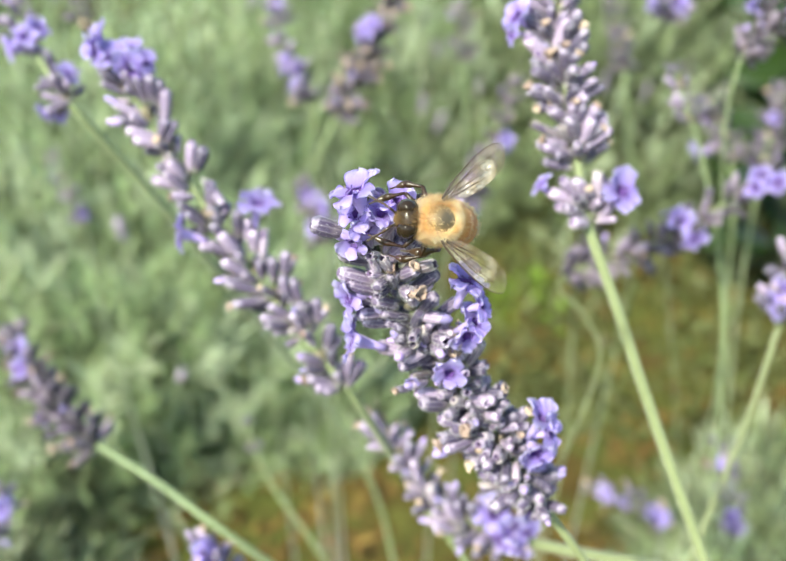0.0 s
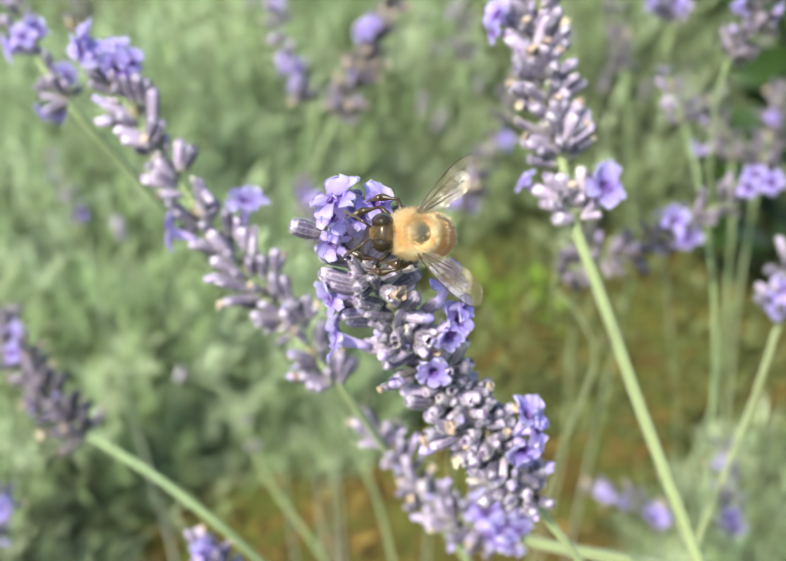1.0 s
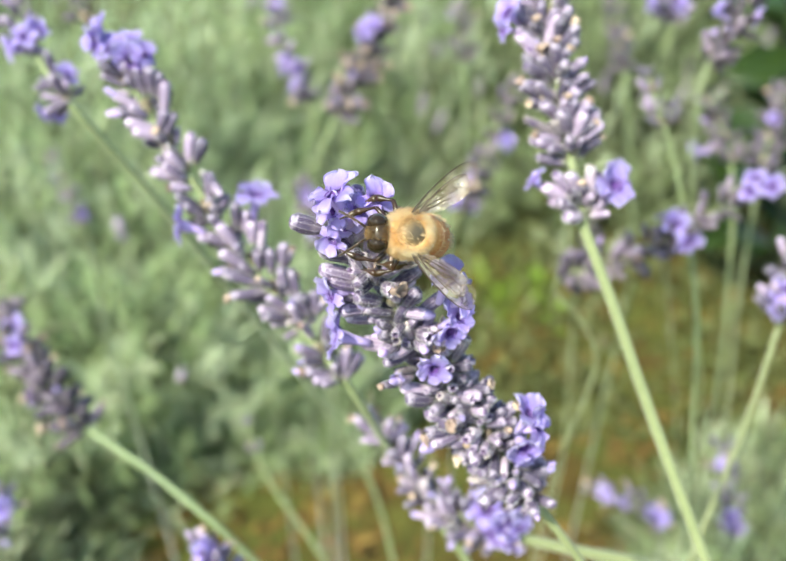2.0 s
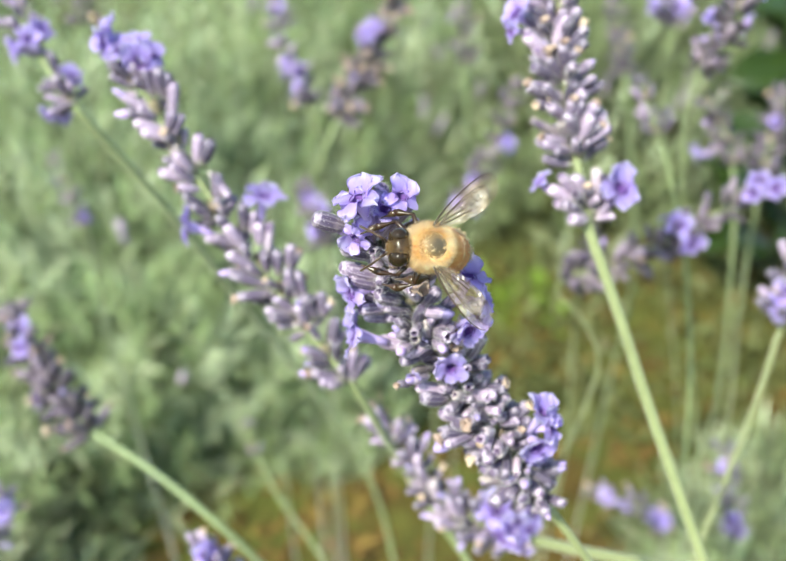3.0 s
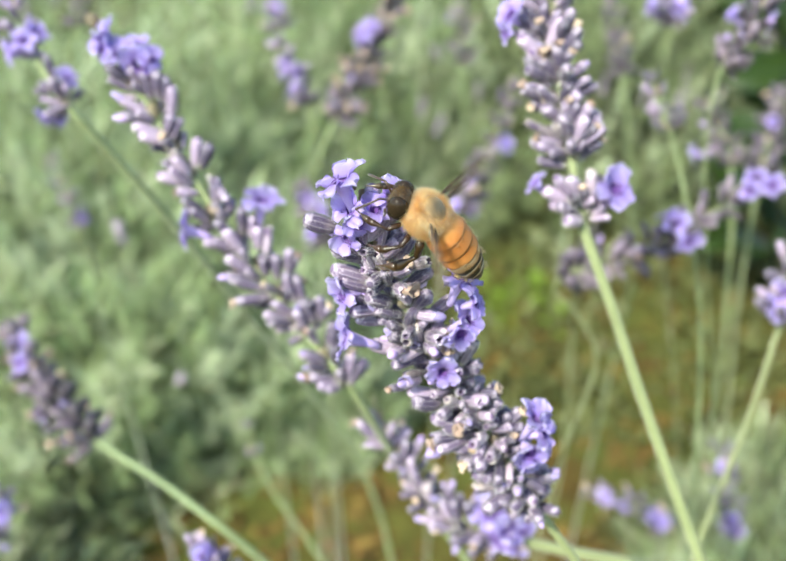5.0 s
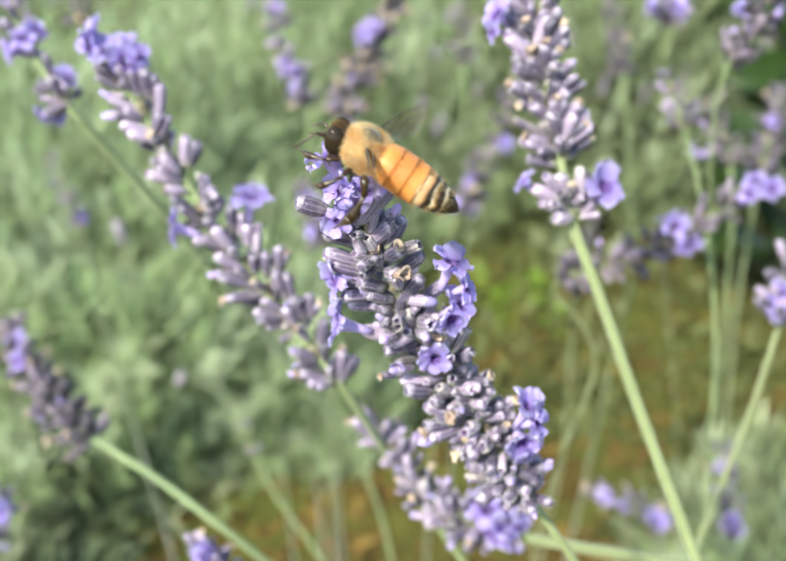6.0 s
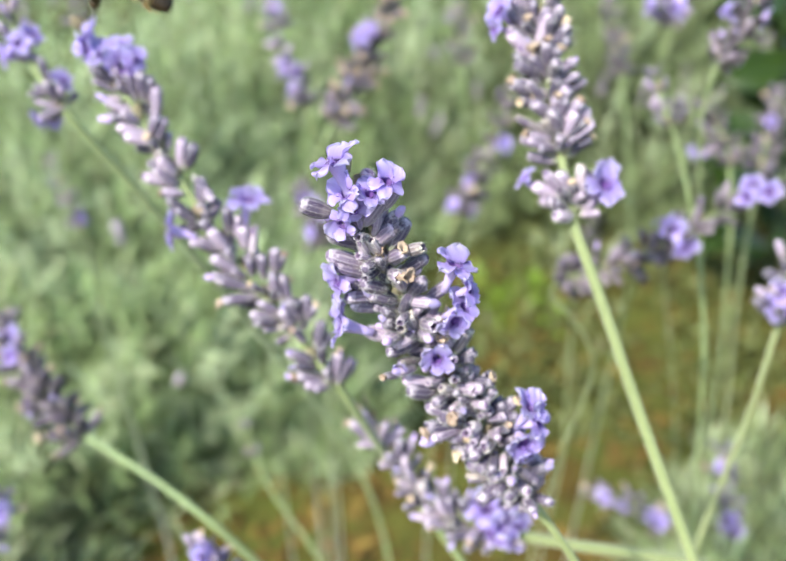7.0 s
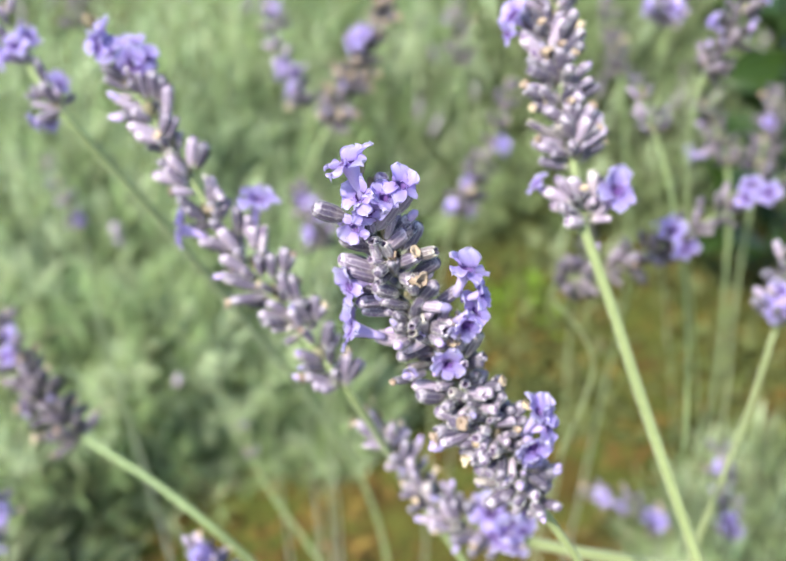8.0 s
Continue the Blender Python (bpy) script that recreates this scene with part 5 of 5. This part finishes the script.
def scatter(name, label, category, box, count, material, size, slim, rise, seed):
    """Small leaves or crumbs strewn over a patch of soil."""
    rng = random.Random(seed)
    places = []
    while len(places) < count:
        x, y = rng.uniform(box[0], box[1]), rng.uniform(box[2], box[3])
        if noise.noise((x * 9 + seed, y * 9, 1)) < rng.uniform(-0.5, 0.2):
            continue
        d = unit(rng, 0.0)
        d = Vector((d.x, d.y, d.z * rise)).normalized()
        s = d.cross(Vector((0, 0, 1)) + unit(rng) * 0.5).normalized()
        long = size * rng.uniform(0.5, 1.4) * MM
        z = 0.020 * noise.noise((x * 5, y * 5, 0)) + 0.010 * noise.noise((x * 19, y * 19, 3))
        places.append((Vector((x, y, z + 0.001)), d, s, long, long * slim * rng.uniform(0.7, 1.3), rng.uniform(0, 0.5)))
    ob = leaf_strips(name, places, material, None, label)
    return tagged(ob, category=category, kind="stuff")


scatter("leaf_litter", "dry brown leaf litter lying on the soil", "litter", (-0.5, 0.7, 0.3, 1.4), 9000, LITTER, 14, 0.35, 0.25, 31)
scatter("weeds", "low fresh green weeds between the bushes", "weeds", (-0.05, 0.60, 0.58, 1.2), 6500, WEED, 18, 0.4, 1.2, 32)
scatter("bright_weed", "bright yellow-green weed tuft on the soil", "weeds", (0.11, 0.19, 0.74, 0.86), 80, BRIGHT_WEED, 22, 0.5, 1.6, 33)


def broad_plant(x, y, seed):
    """A dark shrub of large glossy leaves."""
    rng = random.Random(seed)
    root = tagged(new("broadleaf_shrub"), "dark green shrub with large glossy leaves", "shrub")
    root.location = (x, y, 0)
    for k in range(34):
        bm = bmesh.new()
        petal_bm(bm, rng.uniform(90, 130) * MM, rng.uniform(34, 46) * MM, 0.16, 0.25, rng, 5, 8)
        leaf = part("leaf", bm, BROAD, root)
        a = k * 2.4
        z = 0.06 + 0.010 * k
        leaf.matrix_basis = pose(0.02 * math.cos(a), 0.02 * math.sin(a), z, 0, 0, math.degrees(a) - 90) @ pose(0, 0, 0, rng.uniform(5, 55), rng.uniform(-20, 20), 0)
    bm = bmesh.new()
    tube(bm, smooth_path([Vector((0, 0, -0.02)), Vector((0.01, 0, 0.2)), Vector((0, 0.01, 0.40))]), lambda t: (6 - 4 * t) * MM, 8)
    part("trunk", bm, TWIG, root)
    return root


broad_plant(0.43, 0.78, 41)
broad_plant(0.52, 0.66, 42)


def sway(thing, pivot, rows):
    """Key a stalk that leans in the breeze about a point of its spike.
    rows: seconds, shift in mm, turn in degrees."""
    rest = thing.matrix_basis.copy()
    p = Matrix.Translation(pivot)
    walk(thing, [(t, p @ pose(x * MM, y * MM, z * MM, rx, ry, rz) @ p.inverted() @ rest) for t, x, y, z, rx, ry, rz in rows])


def nod(stalk, hinge, rows):
    """Key the calyces and flowers above the hinge, which turn about it as one. rows: seconds, turn in degrees."""
    h = Vector(hinge) - stalk.location
    p = Matrix.Translation(h)
    for ob in stalk.children:
        rest = ob.matrix_basis.copy()
        if ob.name.startswith("stem") or (rest.translation - h).dot(UP) < 0.0006:
            continue
        walk(ob, [(t, p @ pose(0, 0, 0, rx, ry, rz) @ p.inverted() @ rest) for t, rx, ry, rz in rows])


def motions():
    sway(lavender_m, (0.0054, 0.0742, 0.5397), [
        (0.0, 1.08, -0.94, -1.34, 1.12, -0.77, 0.58),
        (0.5, 0.22, -0.88, -1.26, 1.58, -0.95, 0.58),
        (1.0, -0.39, -0.77, -1.09, 2.44, -1.69, -0.06),
        (1.5, -0.60, -0.62, -0.88, 2.28, -2.00, -0.92),
        (3.0, 1.06, -0.41, -0.58, 1.82, -0.47, 1.03),
        (3.5, 1.65, -0.60, -0.85, 1.43, -0.10, 1.00),
        (4.0, 1.48, -0.64, -0.92, 1.06, -0.03, 1.60),
        (4.5, 1.14, -0.70, -1.00, 1.05, -0.20, 1.05),
        (6.0, -0.30, -0.00, -0.00, -0.71, -0.44, -0.31),
        (6.5, -0.29, 0.03, 0.04, -0.37, -0.41, -0.39),
        (7.0, 0.00, 0.00, 0.00, -0.00, -0.00, 0.00),
        (7.5, 0.58, 0.02, 0.03, -0.55, 0.17, -0.24),
        (8.0, 1.15, -0.25, -0.36, -0.54, 0.49, 0.59),
    ])
    # the weight of the bee bends the tip of its spike
    nod(lavender_m, (-0.0021, 0.0694, 0.5568), [
        (0.0, 3.3, 1.3, 4.9),
        (0.5, 3.9, 1.8, 4.6),
        (1.0, 5.5, 1.5, 6.8),
        (1.5, 4.7, 1.9, 6.1),
        (3.0, 7.9, 0.1, 5.7),
        (3.5, 6.3, 0.5, 5.0),
        (4.0, 6.0, 0.2, 4.6),
        (4.5, 4.7, 0.9, 2.3),
        (6.0, -1.6, -0.1, -0.6),
        (6.5, 0.3, -0.1, -0.1),
        (7.0, 0.0, 0.0, -0.0),
        (7.5, -1.1, 0.3, -0.1),
        (8.0, -0.6, 0.2, -0.6),
    ])
    sway(lavender_l, (-0.0260, 0.1072, 0.5375), [
        (0.0, 1.14, -0.59, -0.84, 0.42, 0.66, 1.13),
        (0.5, 0.04, -0.60, -0.85, 0.32, -0.07, 1.0),
        (1.0, -0.31, -0.44, -0.64, 0.48, -0.38, 0.97),
        (1.5, 0.19, -0.12, -0.17, -0.11, 0.08, 0.79),
        (3.0, 1.82, 0.20, 0.30, -0.99, 0.71, 0.49),
        (3.5, 2.08, -0.01, -0.01, -0.5, 0.91, 0.57),
        (4.0, 2.12, -0.14, -0.20, -0.25, 0.59, 0.19),
        (4.5, 1.88, -0.11, -0.16, 0.25, 0.83, 0.17),
        (6.0, 0.35, 0.14, 0.22, 0.26, 0.4, 0.33),
        (6.5, -0.17, 0.07, 0.10, 0.17, -0.25, 0.04),
        (7.0, -0.00, 0.00, 0.00, 0.0, -0.0, 0.0),
        (7.5, 0.78, 0.05, 0.07, -0.96, 0.73, 0.8),
        (8.0, 1.68, 0.13, 0.19, -0.22, 0.49, -0.47),
    ])
    sway(lavender_r, (0.0242, 0.1040, 0.5489), [
        (0.0, 1.95, -0.71, -1.01, 2.0, 0.19, 0.63),
        (0.5, 0.76, -0.61, -0.87, 0.82, -0.03, 1.17),
        (1.0, -0.17, -0.46, -0.65, 0.2, -0.89, 0.18),
        (1.5, -0.41, -0.42, -0.60, -0.41, -0.18, 1.24),
        (3.0, 1.66, -0.26, -0.37, 1.45, 0.13, -0.01),
        (3.5, 2.34, -0.40, -0.58, 2.66, 0.29, 0.17),
        (4.0, 2.47, -0.51, -0.72, 3.17, 0.26, 0.16),
        (4.5, 2.10, -0.58, -0.84, 3.19, 0.06, 0.29),
        (6.0, -0.29, -0.20, -0.28, 0.03, -0.05, 1.21),
        (6.5, -0.38, -0.02, -0.04, 0.02, -0.39, -0.11),
        (7.0, 0.00, 0.00, 0.00, 0.0, -0.0, 0.0),
        (7.5, 0.80, -0.14, -0.20, 0.54, 0.82, 0.97),
        (8.0, 1.86, -0.34, -0.48, 1.98, 0.52, 0.28),
    ])
    sway(lavender_d, (0.0090, 0.0958, 0.4898), [
        (0.0, 1.33, -0.79, -1.13, -2.18, -1.64, -3.09),
        (0.5, 0.52, -0.73, -1.04, -1.96, -1.9, -2.47),
        (1.0, 0.08, -0.53, -0.77, -1.87, -1.08, -2.81),
        (1.5, 0.08, -0.38, -0.53, -1.22, 0.64, -2.28),
        (3.0, 1.55, -0.12, -0.17, -1.94, 0.03, -2.81),
        (3.5, 1.81, -0.30, -0.43, -2.21, -1.05, -3.09),
        (4.0, 1.76, -0.44, -0.64, -1.36, -0.36, -2.43),
        (4.5, 1.39, -0.49, -0.72, -2.31, -0.49, -3.19),
        (6.0, 0.00, 0.01, 0.03, 0.88, 1.56, 0.14),
        (6.5, -0.13, 0.05, 0.08, -0.02, -0.03, 0.03),
        (7.0, 0.00, 0.00, 0.00, 0.0, -0.0, 0.0),
        (7.5, 0.51, -0.04, -0.05, -0.34, 0.77, 0.08),
        (8.0, 1.09, -0.23, -0.33, -1.65, 0.15, -1.8),
    ])
    sway(lavender_w, (-0.0835, 0.1536, 0.4562), [
        (0.0, 2.38, -1.99, -2.84, 4.09, -6.33, -3.29),
        (0.5, 1.13, -1.00, -1.43, 2.07, -2.88, -0.73),
        (1.0, 0.35, -0.23, -0.32, 0.82, 1.22, 0.57),
        (1.5, -0.24, 0.52, 0.75, 1.58, 2.46, -0.53),
        (3.0, 1.49, 0.65, 0.93, 1.41, 2.08, -0.86),
        (3.5, 2.19, 0.04, 0.05, -3.02, 1.06, -0.54),
        (4.0, 2.80, -0.52, -0.74, 1.47, -2.21, -2.71),
        (4.5, 3.09, -0.97, -1.39, 0.48, -3.49, -2.08),
        (6.0, 1.82, -0.59, -0.85, 1.36, -4.67, -2.58),
        (6.5, 0.94, -0.26, -0.37, 2.98, -1.05, -0.83),
        (7.0, 0.00, -0.00, -0.00, 0.00, -0.00, -0.00),
        (7.5, -0.13, 0.18, 0.26, 1.03, 0.68, -0.19),
        (8.0, -0.25, 0.12, 0.17, 0.13, -0.02, -0.30),
    ])
    sway(lavender_x, (-0.0628, 0.1439, 0.5439), [
        (0.0, 0.75, 0.29, 0.41, -0.0, -0.01, 0.0),
        (0.5, 0.85, 0.3, 0.43, 0.01, -0.1, 0.08),
        (1.0, 0.62, 0.27, 0.38, -0.0, 0.01, -0.01),
        (1.5, 0.55, 0.23, 0.33, 0.02, -0.02, 0.03),
        (3.0, 1.04, 0.39, 0.56, -0.01, 0.08, -0.06),
        (3.5, 1.19, 0.37, 0.53, -0.01, 0.07, -0.06),
        (4.0, 1.02, 0.27, 0.39, 0.01, -0.02, 0.02),
        (4.5, 0.68, 0.25, 0.36, -0.01, 0.08, -0.07),
        (6.0, 0.54, 0.36, 0.52, 0.03, -0.02, 0.04),
        (6.5, 0.05, 0.19, 0.28, 0.0, -0.0, 0.0),
        (7.0, -0.0, 0.0, 0.0, 0.0, -0.0, 0.0),
        (7.5, -0.21, -0.05, -0.07, -0.01, -0.07, 0.04),
        (8.0, -0.2, -0.08, -0.11, -0.01, -0.05, 0.03),
    ])
    sway(lavender_b, (-0.0112, 0.2665, 0.5012), [
        (0.0, 0.49, 0.43, 0.61, -0.0, 0.1, -0.07),
        (0.5, 0.76, 0.43, 0.61, -0.0, 0.11, -0.08),
        (1.0, 0.71, 0.38, 0.54, -0.0, 0.11, -0.08),
        (1.5, 0.71, 0.51, 0.74, -0.0, 0.11, -0.08),
        (3.0, 0.54, 0.38, 0.54, -0.0, 0.09, -0.06),
        (3.5, 0.45, 0.05, 0.07, 0.0, -0.02, 0.01),
        (4.0, 0.24, 0.12, 0.18, 0.0, -0.01, 0.01),
        (4.5, 0.20, 0.44, 0.62, 0.01, -0.01, 0.0),
        (6.0, 0.78, 0.55, 0.78, 0.01, 0.11, -0.08),
        (6.5, 0.51, 0.09, 0.14, -0.0, 0.1, -0.07),
        (7.0, -0.00, -0.00, -0.00, 0.0, -0.0, 0.0),
        (7.5, -0.80, -0.12, -0.18, -0.01, -0.1, 0.07),
        (8.0, -1.31, -0.47, -0.69, -0.01, -0.1, 0.07),
    ])
    sway(lavender_c, (0.0668, 0.1499, 0.5114), [
        (0.0, 1.29, 0.67, 0.95, -0.0, -0.17, 0.12),
        (0.5, 0.75, 0.74, 1.05, -0.01, -0.22, 0.18),
        (1.0, 0.17, 0.66, 0.94, -0.0, -0.03, 0.03),
        (1.5, 0.09, 0.26, 0.37, -0.01, -0.22, 0.18),
        (3.0, 0.63, 0.43, 0.60, -0.02, -0.12, 0.12),
        (3.5, 0.66, 0.62, 0.87, -0.01, -0.24, 0.2),
        (4.0, 0.62, 0.82, 1.16, -0.03, -0.29, 0.25),
        (4.5, 0.52, 0.86, 1.23, -0.01, -0.22, 0.18),
        (6.0, 0.32, 0.34, 0.48, -0.01, -0.08, 0.09),
        (6.5, 0.08, 0.04, 0.07, 0.0, -0.15, 0.1),
        (7.0, 0.00, -0.00, -0.00, 0.0, -0.0, 0.0),
        (7.5, 0.22, -0.10, -0.16, 0.01, -0.12, 0.07),
        (8.0, 0.30, -0.08, -0.12, -0.01, -0.17, 0.13),
    ])
    sway(lavender_u, (0.0714, 0.1691, 0.5451), [
        (0.0, 4.52, 0.3, 0.43, 0.0, -0.0, 0.0),
        (0.5, 3.95, 0.28, 0.4, 0.0, -0.0, 0.0),
        (1.0, 2.06, 0.16, 0.22, 0.0, -0.0, 0.0),
        (1.5, 0.05, -0.02, -0.03, 0.0, -0.0, 0.0),
        (3.0, -4.36, -0.69, -0.98, 0.0, -0.0, 0.0),
        (3.5, -3.84, -0.89, -1.26, 0.0, -0.0, 0.0),
        (4.0, -2.23, -0.85, -1.22, 0.0, -0.0, 0.0),
        (4.5, -0.54, -0.72, -1.03, 0.0, -0.0, 0.0),
        (6.0, 2.21, 0.31, 0.45, 0.0, -0.0, 0.0),
        (6.5, 1.27, 0.34, 0.49, 0.0, -0.0, 0.0),
        (7.0, 0.0, 0.0, 0.0, 0.0, -0.0, 0.0),
        (7.5, -1.44, -0.4, -0.57, 0.0, -0.0, 0.0),
        (8.0, -2.19, -1.08, -1.54, 0.0, -0.0, 0.0),
    ])
    sway(lavender_t, (0.0594, 0.1793, 0.5248), [
        (0.0, 4.14, -0.05, -0.07, 0.0, -0.0, 0.0),
        (0.5, 3.82, -0.16, -0.23, 0.0, -0.0, 0.0),
        (1.0, 2.39, -0.4, -0.57, 0.0, -0.0, 0.0),
        (1.5, -0.02, -0.3, -0.42, 0.0, -0.0, 0.0),
        (3.0, -3.74, -1.16, -1.66, 0.0, -0.0, 0.0),
        (3.5, -3.35, -1.29, -1.85, 0.0, -0.0, 0.0),
        (4.0, -3.13, -0.77, -1.1, 0.0, -0.0, 0.0),
        (4.5, -2.64, -0.61, -0.87, 0.0, -0.0, 0.0),
        (6.0, 2.5, -0.34, -0.49, 0.0, -0.0, 0.0),
        (6.5, 0.94, 0.09, 0.12, 0.0, -0.0, 0.0),
        (7.0, -0.0, 0.0, 0.0, 0.0, -0.0, 0.0),
        (7.5, -2.51, -0.45, -0.65, 0.0, -0.0, 0.0),
        (8.0, -3.19, -0.91, -1.3, 0.0, -0.0, 0.0),
    ])
    walk(bee, [
        (0, pose(0.00349, 0.06109, 0.56307, -57.1, -15.6, -160.0)),
        (0.5, pose(0.00254, 0.06079, 0.56265, -57.4, -14.1, -159.1)),
        (1, pose(0.00151, 0.06044, 0.56215, -57.4, -14.1, -159.0)),
        (1.5, pose(0.00041, 0.06083, 0.5627, -54.1, -16.1, -160.3)),
        (2.2, pose(0.00148, 0.06021, 0.56183, -57.4, -14.1, -159.0)),
        (3, pose(0.00272, 0.0599, 0.56139, -54.7, -14.1, -158.9)),
        (3.5, pose(0.00286, 0.05966, 0.56106, -51.0, -19.0, -161.9)),
        (4, pose(0.00263, 0.05967, 0.56108, -50.7, -21.6, -163.5)),
        (4.3, pose(0.00257, 0.06005, 0.56163, -49.1, -29.3, -168.4)),
        (4.5, pose(0.00309, 0.06029, 0.56197, -48.6, -39.4, -171.0)),
        (4.7, pose(0.00318, 0.06053, 0.56231, -46.8, -42.1, -172.9)),
        (5.2, pose(0.00226, 0.06216, 0.56498, -18.3, -31.3, 177.5)),
        (5.8, pose(8e-05, 0.06422, 0.56704, -4.8, -26.1, 164.1)),
        (6, pose(-0.00238, 0.06494, 0.56808, -4.8, -26.1, 164.1)),
        (6.2, pose(-0.00528, 0.06633, 0.57007, -4.4, -27.1, 163.2)),
        (6.4, pose(-0.00885, 0.06772, 0.57207, -6.9, -26.3, 159.8)),
        (6.5, pose(-0.01104, 0.06824, 0.57403, -8.2, -24.8, 151.1)),
        (6.6, pose(-0.01344, 0.06888, 0.576, -7.6, -26.2, 146.9)),
        (6.8, pose(-0.0186, 0.06919, 0.58027, -4.7, -27.0, 141.1)),
        (7, pose(-0.02267, 0.07129, 0.58501, 0.4, -29.2, 132.6)),
        (7.3, pose(-0.02915, 0.0739, 0.59047, 0.3, -29.2, 132.6)),
        (8, pose(-0.06086, 0.1055, 0.61112, 0.3, -29.3, 132.5)),
    ])
    # the abdomen hangs down while the bee feeds and stretches out in flight
    hinge = bee_abdomen.matrix_basis.copy()
    walk(bee_abdomen, [(t, hinge @ pose(0, 0, 0, 0, -a, 0)) for t, a in ((0, 48), (1.5, 48), (3, 48), (4, 46), (4.5, 38), (5.2, 18), (5.8, 4), (6.5, 6), (8, 6))])
    # wings: spread at rest, then beating
    for s, ob in bee_wings:
        home = ob.matrix_basis.copy()
        rows = []
        spread = ((0, 41, 48), (1.0, 43, 48), (1.5, 43, 42), (3.0, 55, 42), (3.5, 60, 34), (4.1, 62, 32))
        for t, left, right in spread:
            rows.append((t, home @ pose(0, 0, 0, 0, 0, -s * (left if s > 0 else right)) @ pose(0, 0, 0, -s * 8, 13, 0)))
        for k in range(90):
            beat, feather = ((0, 64), (43, 10), (-43, 10))[k % 3]
            rows.append((4.2 + k / 30, home @ pose(0, 0, 0, s * (beat + 8), 0, 0) @ pose(0, 0, 0, 0, 0, -s * 66) @ pose(0, 0, 0, s * feather, 0, 0)))
        rows.append((8.0, rows[-1][1]))
        walk(ob, rows)
    # legs: gripping the flower, then trailing
    for i, (s, ob) in enumerate(bee_legs):
        home = ob.matrix_basis.copy()
        trail = (-30, -15, 18)[i % 3]
        walk(ob, [(0, home), (4.5, home), (5.8, home @ pose(0, 0, 0, 0, 0, 0)), (6.5, home @ pose(0, 0, 0, 0, trail, 0)), (8, home @ pose(0, 0, 0, 0, trail, 0))])


motions()
